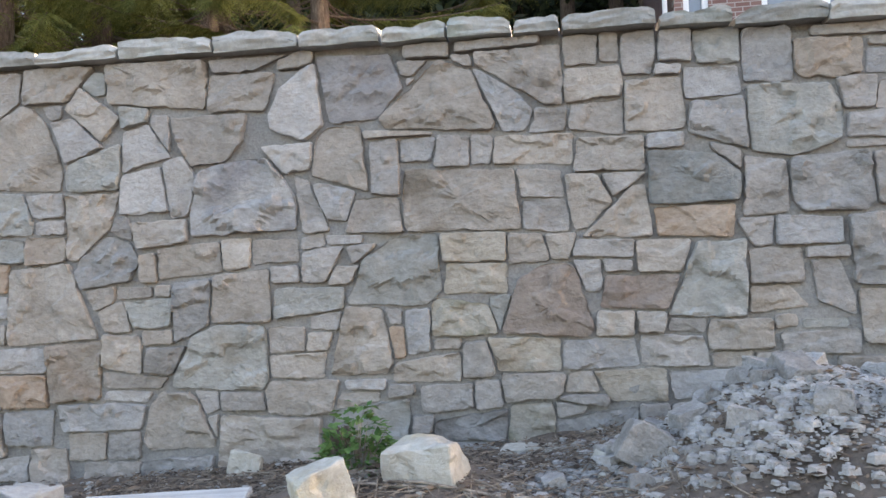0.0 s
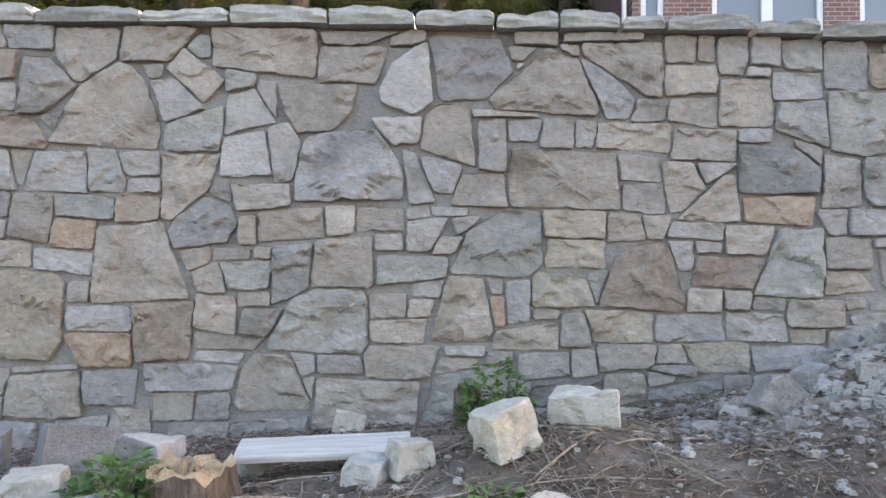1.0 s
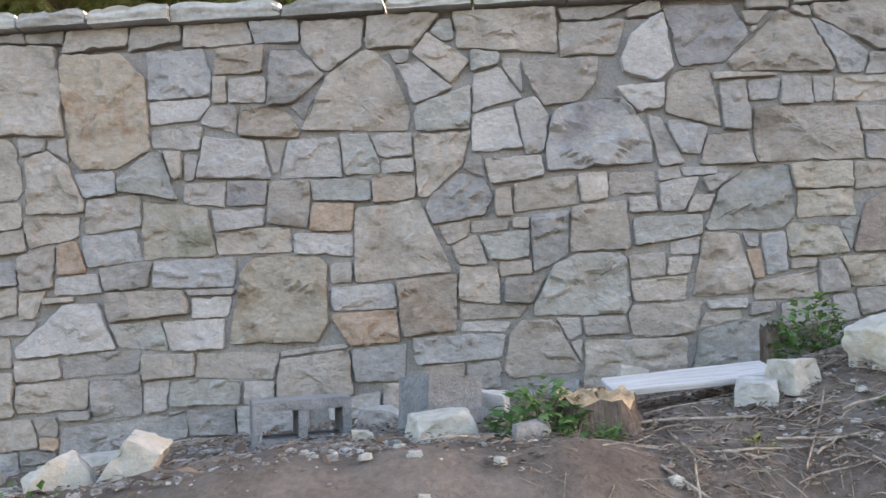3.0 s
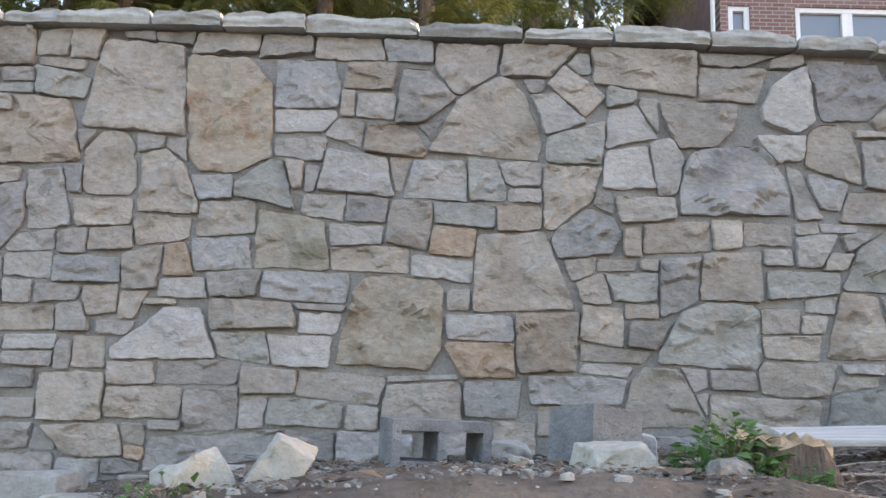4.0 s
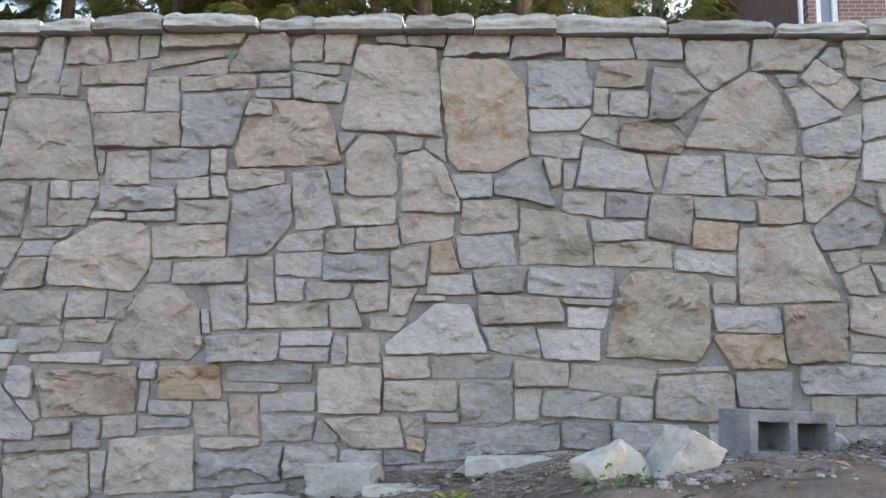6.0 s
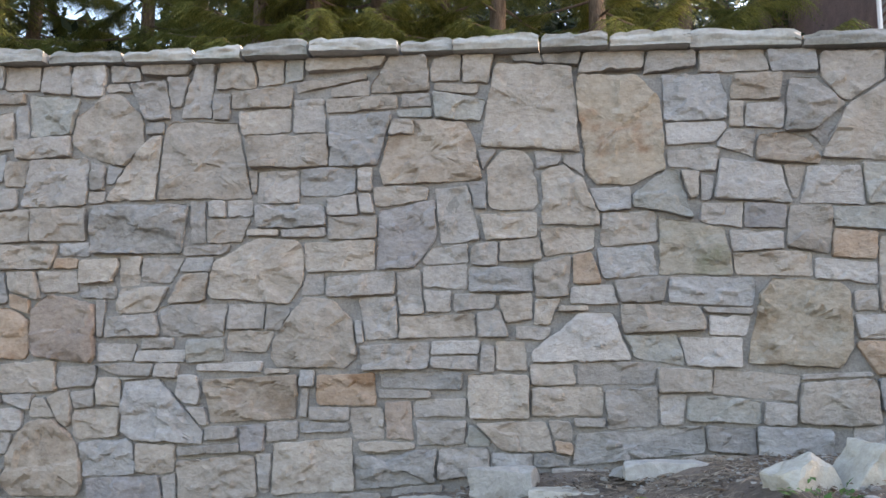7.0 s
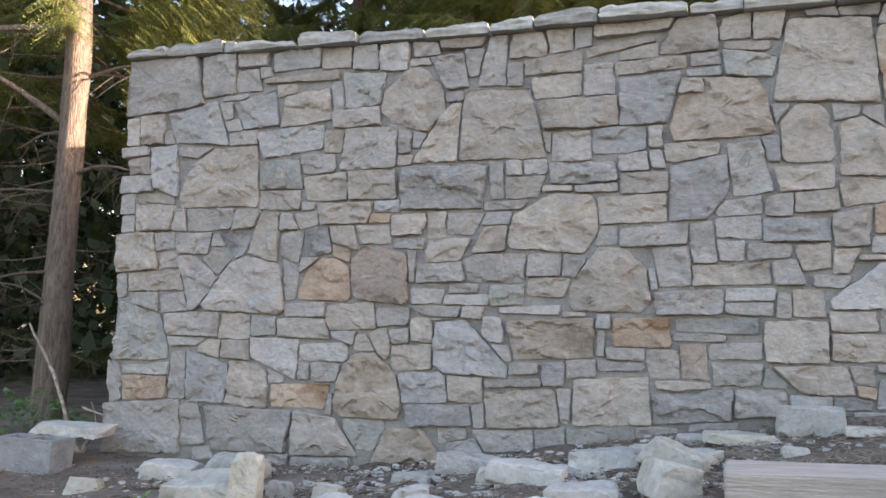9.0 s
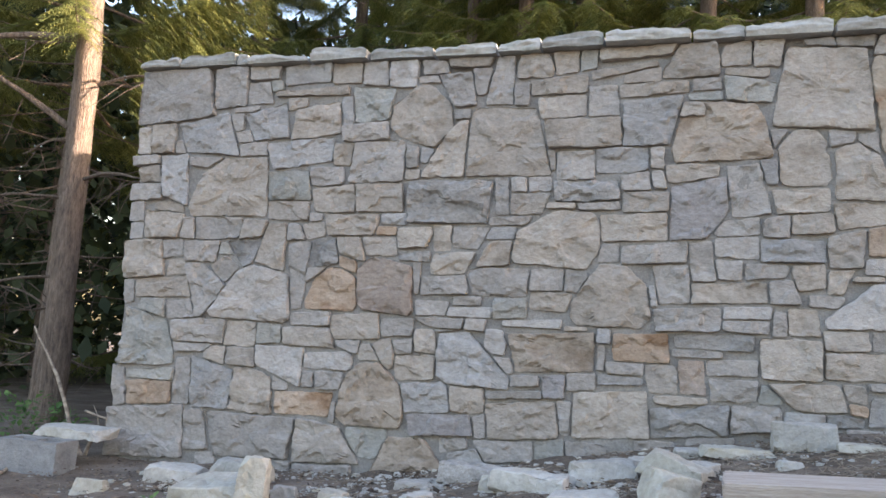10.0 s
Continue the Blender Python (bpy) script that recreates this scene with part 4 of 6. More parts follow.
lay(.743, 1.354, .222, .273, -.006, .055, -.048, .010, 'n', tr=(.04, .03), tl=(.04, .08), key=True)
lay(.971, 1.392, .178, .115, -.002, 0, -.001, .004, 'p')
lay(.975, 1.276, .195, .082, .01, -.004, -.002, -.01, 't')
lay(1.163, 1.317, .1, .2, -.02, -.054, -.032, .034, 'g')
lay(1.064, 1.226, .051, .091, -.036, -.06, .035, -.039, 'g')
lay(-.2, 1.221, .233, .12, -.014, -.009, -.025, -.02, 'm')
lay(.037, 1.077, .249, .115, -.003, -.018, .018, 0, 'y')
lay(.315, 1.083, .272, .102, .012, .001, -.008, -.006, 'B')
lay(.376, 1.189, .13, .085, 0, .003, -.004, .003, 't')
lay(.514, 1.193, .096, .071, -.005, 0, .007, -.004, 'p')
lay(.642, 1.179, .124, .044, -.005, 0, .006, .002, 'g')
lay(.585, 1.089, .226, .1, -.003, -.01, -.004, -.001, 'g')
lay(.837, 1.145, .219, .109, .002, -.004, .004, -.001, 't')
lay(.8, 1.053, .12, .043, .001, -.002, .008, .003, 't')
lay(.93, 1.002, .077, .14, -.004, -.008, .002, .007, 'p')
lay(.996, 1.179, .07, .036, .006, .024, .022, 0, 't')
lay(1.131, 1.101, .289, .112, .006, -.009, .004, .004, 'g')
lay(1.049, 1.011, .122, .031, .005, -.004, -.005, .002, 't')
lay(.729, .961, .279, .083, .022, -.007, .01, -.014, 'b')
lay(.449, .949, .214, .109, -.002, -.027, .028, .014, 'y')
lay(-.36, 1.027, .254, .091, .026, .001, .003, .011, 't')
lay(-.272, 1.124, .09, .033, .001, .001, .007, -.002, 't')
lay(-.158, 1.05, .1, .117, .001, -.016, -.016, -.002, 'g')
lay(.055, .955, .241, .094, .013, .002, .012, -.012, 'p', br=.2)
lay(-.274, .909, .189, .086, .019, .015, .023, -.007, 'g')
lay(.239, .965, .088, .051, -.006, -.016, -.003, -.001, 't')
lay(.252, .898, .106, .031, -.006, .001, .028, .005, 'g')
lay(.185, .867, .075, .043, .002, .008, .015, .002, 'g')
lay(-.203, .796, .28, .111, .028, .004, -.011, .016, 'd')
lay(.042, .801, .167, .129, .003, .008, -.007, .003, 'm')
lay(.295, .787, .3, .121, .025, .008, -.002, .024, 'd')
lay(.71, .799, .283, .181, .018, .007, .001, .016, 'g')
lay(1.185, .909, .382, .151, .01, .007, .001, .011, 'g')
# chinking stones
lay(-6.1, .135, .185, .165, tone='n')
lay(-2.035, .63, .185, .175, tone='t')
lay(-2.635, .565, .305, .155, tone='b')
lay(1.38, 1.195, .295, .175, tone='t')
lay(-5.5, .085, .155, .095, tone='b')
lay(-3.835, .41, .205, .155, tone='b')
lay(-.295, .69, .295, .115, tone='b')
lay(-5.32, .905, .155, .125, tone='n')
lay(-3.745, 1.02, .125, .075, tone='g')
lay(1.355, 1.035, .295, .085, tone='p')
lay(-5.89, 1.075, .125, .155, tone='g')
lay(-.715, 1.71, .125, .105, tone='b')
lay(1.305, 2.246, .295, .046, tone='g')
lay(-4.885, .195, .185, .105, tone='g')
lay(-4.52, .25, .135, .085, tone='g')
lay(-7.135, .54, .125, .095, tone='t')
lay(-6.135, .595, .105, .095, tone='p')
lay(-5.32, .615, .085, .085, tone='g')
lay(-1.72, .61, .235, .095, tone='p')
lay(-5.665, .73, .085, .095, tone='n')
lay(.51, .825, .105, .135, tone='g')
lay(-7.635, .82, .165, .095, tone='n')
lay(-.385, .815, .085, .065, tone='g')
lay(-.13, .925, .125, .115, tone='g')
lay(-4.57, 1, .085, .085, tone='b')
lay(-4.97, 1.075, .105, .105, tone='g')
lay(-.7, 1.4, .085, .065, tone='p')
lay(-6.4, 1.795, .125, .145, tone='t')
lay(.815, 1.79, .085, .105, tone='g')
lay(-6.75, 2.13, .105, .085, tone='p')
lay(-5.295, 2.12, .105, .105, tone='g')
lay(-.445, 2.16, .085, .085, tone='g')
lay(-5.545, 2.24, .085, .135, tone='g')
lay(-1.78, 2.265, .085, .055, tone='n')
lay(-4.935, 2.313, .105, .122, tone='n')
lay(-.3, 2.284, .165, .074, tone='p')
lay(-7.145, -.125, .105, .175, tone='g')
lay(-6.61, -.125, .125, .175, tone='g')
lay(-6.365, -.125, .305, .175, tone='g')
lay(-6.31, .245, .065, .095, tone='g')
lay(-4.255, .295, .155, .055, tone='g')
lay(-4.975, .36, .065, .165, tone='g')
lay(-6.695, .395, .075, .065, tone='g')
lay(-3.52, .405, .175, .055, tone='g')
lay(-2.95, .48, .205, .055, tone='t')
lay(-4.405, .5, .215, .045, tone='t')
lay(-4.91, .545, .135, .095, tone='g')
lay(-3.995, .545, .075, .065, tone='n')
lay(-1, .605, .085, .065, tone='b')
lay(-.765, .62, .295, .065, tone='b')
lay(-4.69, .635, .215, .065, tone='g')
lay(-4.345, .73, .215, .055, tone='g')
lay(-4.795, .8, .085, .095, tone='b')
lay(-5.5, .81, .115, .085, tone='g')
lay(-1.285, .795, .065, .075, tone='p')
lay(-4.96, .84, .095, .055, tone='t')
lay(-3.945, .89, .075, .095, tone='g')
lay(.89, .89, .085, .065, tone='t')
lay(-.655, .915, .155, .055, tone='p')
lay(-5.56, .95, .115, .065, tone='g')
lay(-.49, .945, .085, .055, tone='g')
lay(-6.235, 1, .065, .165, tone='t')
lay(-6.52, 1.065, .085, .065, tone='g')
lay(-3.565, 1.14, .095, .055, tone='t')
lay(-1.525, 1.175, .155, .065, tone='t')
lay(-7.16, 1.19, .075, .065, tone='n')
lay(1.11, 1.19, .165, .065, tone='n')
lay(-.775, 1.22, .115, .075, tone='g')
lay(-.055, 1.26, .065, .105, tone='n')
lay(-5.38, 1.33, .145, .075, tone='b')
lay(-6.025, 1.4, .175, .075, tone='b')
lay(-1.55, 1.45, .075, .105, tone='t')
lay(1.145, 1.435, .155, .055, tone='g')
lay(-7.61, 1.465, .165, .055, tone='t')
lay(-5.065, 1.485, .125, .055, tone='t')
lay(-4.39, 1.675, .235, .085, tone='t')
lay(-5.935, 1.675, .095, .075, tone='p')
lay(-4, 1.685, .065, .095, tone='b')
lay(-3.01, 1.725, .065, .115, tone='t')
lay(-3.28, 1.745, .125, .045, tone='g')
lay(-2.56, 1.755, .065, .125, tone='p')
lay(-5.125, 1.76, .065, .095, tone='p')
lay(-5.86, 1.805, .065, .095, tone='b')
lay(1.385, 1.825, .295, .055, tone='g')
lay(-7.58, 1.85, .075, .065, tone='g')
lay(-.465, 1.99, .255, .065, tone='t')
lay(1.485, 2, .295, .095, tone='g')
lay(-6.385, 2.075, .065, .185, tone='b')
lay(-2.805, 2.055, .075, .145, tone='t')
lay(-4.39, 2.025, .085, .055, tone='p')
lay(-7.105, 2.105, .125, .045, tone='g')
lay(-1.6, 2.12, .115, .075, tone='n')
lay(-4.625, 2.21, .165, .065, tone='p')
lay(-4.12, 2.215, .155, .055, tone='t')
lay(-5.88, 2.235, .135, .085, tone='p')
lay(-6.88, 2.255, .095, .075, tone='n')
lay(-.06, 2.297, .295, .039, tone='g')
lay(-.865, 2.308, .125, .05, tone='p')


def build_stones():
    shapes = fitted_shapes()
    for i, (shape, (first, tone, middle)) in enumerate(zip(shapes, LAID)):
        if len(shape) < 3:
            continue
        area = 0.5 * abs(np.sum(shape[:, 0] * np.roll(shape[:, 1], -1) - shape[:, 1] * np.roll(shape[:, 0], -1)))
        if area < 0.0006:
            continue
        proud = 0.02 + 0.018 * random.random() ** 1.5 + (0.004 if area > 0.05 else 0.0)
        rough = {"d": 0.026, "n": 0.023, "k": 0.022, "B": 0.027, "M": 0.024, "w": 0.014}.get(tone, 0.018)
        me, c = stone_mesh(shape, i * 0.731, proud, rough * min(1.2, 0.45 + area * 18), STONE[tone])
        ob = new("stone" if area > 0.011 else "small_stone", me)
        ob.location = (c[0], 0, c[1])
        ob.parent = wall


build_stones()


# ---- coping ----
def build_coping():
    joints = [-7.93, -7.62, -7.2, -7.11, -6.66, -6.26, -5.84, -5.46, -5.2, -4.85, -4.39, -4.13, -3.71, -3.39, -3.01, -2.5, -2.04, -1.64, -1.21, -0.85, -0.5, -0.24, 0.02, 0.21, 0.57, 0.84, 1.17, 1.6, 2.1]
    for i, (a, b) in enumerate(zip(joints[:-1], joints[1:])):
        m = (a + b) / 2
        bottom = coping_bed(m)
        thick, tip, pitch, out = random.uniform(0.048, 0.082), random.uniform(-0.03, 0.03), random.uniform(-0.03, 0.03), random.uniform(-0.015, 0.03)
        bm = bmesh.new()
        bmesh.ops.create_cube(bm, size=1)
        bmesh.ops.subdivide_edges(bm, edges=bm.edges[:], cuts=13, use_grid_fill=True)
        for v in bm.verts:
            u = v.co.copy()
            # a split slab: level beds, broken front, ends cut a little out of square
            x = m + u.x * (b - a - 0.012)
            y = 0.2 + u.y * 0.52
            z = bottom + thick * (u.z + 0.5)
            if u.z > -0.2:
                z += tip * u.x + pitch * (u.y + 0.5) + 0.008 * noise.noise(Vector((x * 7, y * 4, i * 1.7)))
                edge = noise.noise(Vector((x * 9.0, 2.0, i * 2.3))) + 0.5 * noise.noise(Vector((x * 31.0, 5.0, i * 2.3)))
                if u.y < -0.36 and u.z > 0.2:
                    z -= 0.022 * max(0.0, edge) * (-u.y - 0.36) / 0.14
            if u.y < -0.3:
                y -= out + 0.012 * noise.noise(Vector((x * 8, z * 30, i * 1.3))) + 0.008 * noise.noise(Vector((x * 28, z * 55, i))) + 0.012 * (0.5 - abs(u.z)) - 0.02 * max(0.0, noise.noise(Vector((x * 5, 8.0, i))) - 0.2)
            if u.y < -0.3 and u.z > 0:
                z -= 0.016 * abs(2 * u.x) ** 12
            if abs(u.x) > 0.45:
                x += 0.012 * noise.noise(Vector((u.x, y * 6, i * 3.0))) + 0.006 * noise.noise(Vector((y * 22, z * 40, i)))
            v.co = Vector((x - m, y, z - bottom))
        ob = part("coping_stone", bm, COPING, wall, smooth=True)
        ob.data.set_sharp_from_angle(angle=radians(24))
        ob.location = (m, -0.015 * random.random(), bottom)
        bed = part("mortar_bed", block_bm(a - m, 0.008, -0.16, b - m, 0.43, 0.006), MORTAR, wall)
        bed.location = (m, 0, bottom)


build_coping()


# ---- loose rocks ----
def rock_bm(w, d, h, seed):
    """A quarried lump: a block out of square with corners struck off, flat broken faces and chipped edges."""
    rng = random.Random(seed)
    corner = {}
    for sx in (-1, 1):
        for sy in (-1, 1):
            for sz in (0, 1):
                f = rng.uniform(0.78, 1.0) if sz else 1.0
                corner[sx, sy, sz] = Vector((sx * 0.5 * w * f + rng.uniform(-0.08, 0.08) * w, sy * 0.5 * d * f + rng.uniform(-0.08, 0.08) * d, h * (rng.uniform(0.7, 1.0) if sz else 0.0)))
    bm = bmesh.new()
    for (sx, sy, sz), p in corner.items():
        if rng.random() < (0.6 if sz else 0.25):
            for q in (corner[-sx, sy, sz], corner[sx, -sy, sz], corner[sx, sy, 1 - sz]):
                bm.verts.new(p.lerp(q, rng.uniform(0.12, 0.42)))
        else:
            bm.verts.new(p)
    hull = bmesh.ops.convex_hull(bm, input=bm.verts[:])
    bmesh.ops.delete(bm, geom=[g for g in hull["geom_interior"] if isinstance(g, bmesh.types.BMVert)], context='VERTS')
    bmesh.ops.dissolve_limit(bm, angle_limit=radians(9), verts=bm.verts[:], edges=bm.edges[:])
    bmesh.ops.bevel(bm, geom=bm.edges[:], offset=0.022 * min(w, d, h * 1.5), segments=1, affect='EDGES')
    bmesh.ops.triangulate(bm, faces=bm.faces[:])
    for _ in range(4):
        bmesh.ops.subdivide_edges(bm, edges=[e for e in bm.edges if e.calc_length() > 0.12 * max(w, d)], cuts=1)
        bmesh.ops.triangulate(bm, faces=bm.faces[:])
    size = (w * d * h) ** (1 / 3)
    for v in bm.verts:
        q = v.co / size
        bite = max(0.0, noise.noise(q * 3.4 + Vector((seed, 2, 1))) - 0.18)
        v.co += (noise.noise_vector(q * 2.6 + Vector((seed, 0, 0))) * 0.022 + noise.noise_vector(q * 8.0 + Vector((0, seed, 0))) * 0.016 - v.normal * 0.16 * bite) * size
    return bm


def rock(x, y, w, d, h, turn=0.0, seed=1, material=PALE_ROCK, label="pale angular field stone lying on the soil", roll=0.0, lift=0.0, group="loose stones by the wall", pitch=0.0):
    z = ground_at(x, y) - 0.018 + lift
    ob = part("field_stone", rock_bm(w, d, h, seed), material, None, label, smooth=True)
    ob.data.set_sharp_from_angle(angle=radians(17))
    ob.matrix_world = pose(x, y, z, pitch, roll, turn)
    return tagged(ob, label, "stone", group)


SLAB = "thin pale stone slab lying flat at the wall foot"
rock(-1.83, -1.08, 0.19, 0.17, 0.135, 14, 3, PALE_ROCK, "cream angular block of stone with one rusty face", lift=-0.03)
rock(-1.70, -0.6, 0.19, 0.18, 0.14, -10, 5, GREY_ROCK, "grey angular field stone lying against the wall")
rock(-2.91, -1.12, 0.18, 0.17, 0.17, 24, 11, PALE_ROCK, "pale wedge-shaped stone leaning on its neighbour", roll=-24, lift=-0.035)
rock(-2.79, -1.12, 0.115, 0.17, 0.23, 12, 13, PALE_ROCK, "tall cream-white quarried stone standing on the gravel", roll=32, lift=-0.03)
rock(-3.21, -0.3, 0.32, 0.2, 0.08, 3, 17, GREY_ROCK, SLAB)
rock(-3.84, -0.24, 0.3, 0.2, 0.15, -6, 19, GREY_ROCK, "grey wedge stone resting against the wall foot", roll=-8)
rock(-4.32, -0.2, 0.2, 0.14, 0.05, 15, 23, GREY_ROCK, SLAB)
rock(-3.60, -0.36, 0.28, 0.16, 0.045, -3, 29, PALE_ROCK, SLAB)
rock(-3.26, -0.2, 0.28, 0.16, 0.05, 2, 31, GREY_ROCK, SLAB)
rock(-0.47, -0.97, 0.17, 0.15, 0.155, 28, 37, PALE_ROCK, "large cream angular stone with a sloping top", roll=-14)
rock(-0.22, -0.78, 0.22, 0.19, 0.15, -8, 44, PALE_ROCK, "large cream block of stone beside the dead stump")
rock(-0.76, -0.98, 0.13, 0.13, 0.11, 30, 43, PALE_ROCK, "small cream stone propping the plank")
rock(-0.88, -1.0, 0.12, 0.12, 0.09, -25, 47, GREY_ROCK, "small grey stone propping the plank")
rock(-0.52, -0.5, 0.17, 0.12, 0.1, 0, 53, RUBBLE, "rough lump of broken concrete")
rock(-1.09, -0.16, 0.12, 0.06, 0.12, 10, 59, PALE_ROCK, "small pointed pale stone against the wall", roll=15)
rock(-0.38, -1.3, 0.12, 0.11, 0.1, -30, 61, PALE_ROCK, "rounded cream stone half covered by leaves", roll=18)
rock(0.1, -0.2, 0.3, 0.14, 0.035, -4, 67, PALE_ROCK, SLAB)
rock(0.3, -0.62, 0.09, 0.08, 0.05, 25, 69, PALE_ROCK, "small tan stone beside the rubble heap", roll=20)
rock(-6.21, -1.0, 0.13, 0.12, 0.34, 14, 72, PALE_ROCK, "tall pale stone standing on end", roll=5)
rock(-6.44, -0.92, 0.36, 0.3, 0.17, 6, 73, PALE_ROCK, "broad pale stone slab lying at the wall end", pitch=12)
rock(-6.62, -0.42, 0.34, 0.16, 0.16, -4, 79, GREY_ROCK, "grey flat stone lying behind the broad slab")
rock(-4.99, -0.78, 0.34, 0.2, 0.11, -10, 83, GREY_ROCK, "long flat grey stone lying on the soil")
rock(-4.71, -0.58, 0.28, 0.2, 0.12, 8, 90, GREY_ROCK, "grey angular stone tipped on its edge", roll=-8)
rock(-4.40, -0.68, 0.28, 0.2, 0.14, -20, 97, PALE_ROCK, "pale sharp-edged stone sloping to a point", roll=14)
rock(-4.43, -1.06, 0.2, 0.18, 0.15, 30, 105, PALE_ROCK, "pale wedge of stone lying on the soil", roll=14)
rock(-4.71, -1.14, 0.31, 0.15, 0.1, 6, 103, GREY_ROCK, "squared grey stone lying on the soil", roll=-4)
rock(-4.13, -0.28, 0.32, 0.18, 0.06, 5, 107, PALE_ROCK, SLAB)
rock(-5.35, -0.4, 0.3, 0.16, 0.1, 0, 109, RUBBLE, "rough lump of broken concrete")
rock(-5.6, -0.5, 0.2, 0.14, 0.06, 20, 113, GREY_ROCK)
rock(-7.0, -0.45, 0.3, 0.18, 0.1, 12, 127, GREY_ROCK, "flat mossy grey stone at the wall end")
rock(-7.25, -0.82, 0.18, 0.14, 0.09, 20, 129, PALE_ROCK, "small pale stone lying near the wall end")
rock(-7.93, -0.22, 0.44, 0.24, 0.07, 5, 131, GREY_ROCK, "flat grey stone lying on a concrete block", lift=0.175)
for i, (x, y, s) in enumerate(((-5.15, -0.72, 0.16), (-5.45, -0.95, 0.14), (-5.72, -1.1, 0.18), (-5.05, -0.5, 0.12), (-4.55, -0.48, 0.14), (-4.28, -0.6, 0.12), (-5.9, -0.8, 0.15), (-5.3, -1.22, 0.17), (-3.95, -0.6, 0.1), (-4.85, -1.3, 0.13), (-6.2, -0.7, 0.16))):
    rock(x, y, s, s * 0.75, s * 0.6, 47 * i, 300 + i, GREY_ROCK if i % 3 else PALE_ROCK, "small angular stone in the pile by the wall")
rock(-1.58, -1.26, 0.11, 0.1, 0.075, 12, 137, RUBBLE, "rough lump of broken concrete")
rock(-2.1, -0.45, 0.16, 0.12, 0.10, 12, 139, GREY_ROCK)
rock(-2.12, -0.3, 0.16, 0.1, 0.05, -6, 149, GREY_ROCK, SLAB)
rock(-2.08, -1.0, 0.07, 0.06, 0.055, 12, 151, PALE_ROCK)


# ---- concrete blocks ----
def concrete_block(m, label, W=0.39, cells_in=2):
    """A hollow building block, 0.39 x 0.19 x 0.19 m, its two cells open from front to back."""
    bm = bmesh.new()
    H, D, wall_t = 0.19, 0.19, 0.035
    xs = [-W / 2, -W / 2 + wall_t, -wall_t / 2, wall_t / 2, W / 2 - wall_t, W / 2] if cells_in == 2 else [-W / 2, -W / 2 + wall_t, W / 2 - wall_t, W / 2]
    zs = [0, wall_t + 0.005, H - wall_t - 0.005, H]
    for i in range(len(xs) - 1):
        for j in range(3):
            if j == 1 and i in (1, 3):
                continue
            sub = block_bm(xs[i], -D / 2, zs[j], xs[i + 1], D / 2, zs[j + 1])
            tmp = bpy.data.meshes.new("cell")
            sub.to_mesh(tmp)
            sub.free()
            bm.from_mesh(tmp)
            bpy.data.meshes.remove(tmp)
    bmesh.ops.remove_doubles(bm, verts=bm.verts[:], dist=0.0005)
    seen = {}
    for f in bm.faces:
        seen.setdefault(tuple(sorted(v.index for v in f.verts)), []).append(f)
    inner = [f for fs in seen.values() if len(fs) > 1 for f in fs]
    bmesh.ops.delete(bm, geom=inner, context='FACES_ONLY')
    bmesh.ops.subdivide_edges(bm, edges=bm.edges[:], cuts=3, use_grid_fill=True)
    for v in bm.verts:
        v.co += noise.noise_vector(v.co * 30) * 0.0035
    ob = part("concrete_block", bm, BLOCK, None)
    ob.matrix_world = m
    return tagged(ob, label, "concrete block", "concrete blocks by the wall")


concrete_block(pose(-2.335, -0.71, ground_at(-2.335, -0.71) - 0.015, 0, 1, 20) @ Matrix.Scale(0.84, 4), "grey hollow concrete block on its side by the wall")
concrete_block(pose(-1.90, -0.76, ground_at(-1.90, -0.76) + 0.065, 84, 8, 34), "half of a broken grey concrete block standing on end", 0.2, 1)
concrete_block(pose(-8.0, -0.36, ground_at(-8.0, -0.4) + 0.08, 90, 0, 6), "grey concrete block lying beyond the wall end")


# ---- plank and timber ----
plank = part("plank", block_bm(-0.27, -0.075, 0, 0.27, 0.075, 0.02, 0.003, 0.003, 3), PLANK, None)
plank.matrix_world = pose(-1.04, -0.86, 0.722, 13, -3, 4)
tagged(plank, "weathered whitish plank propped on small stones", "plank")
rock(-1.28, -0.8, 0.1, 0.1, 0.1, 30, 163, GREY_ROCK, "small grey stone under the end of the plank")
beam = part("timber", block_bm(-0.62, -0.06, 0, 0.62, 0.16, 0.1, 0.006, 0.006, 4), TIMBER, None)
beam.matrix_world = pose(-3.61, -1.27, ground_at(-3.61, -1.27) - 0.04, 4, -4, -2)
tagged(beam, "weathered squared timber half sunk in the soil", "timber")


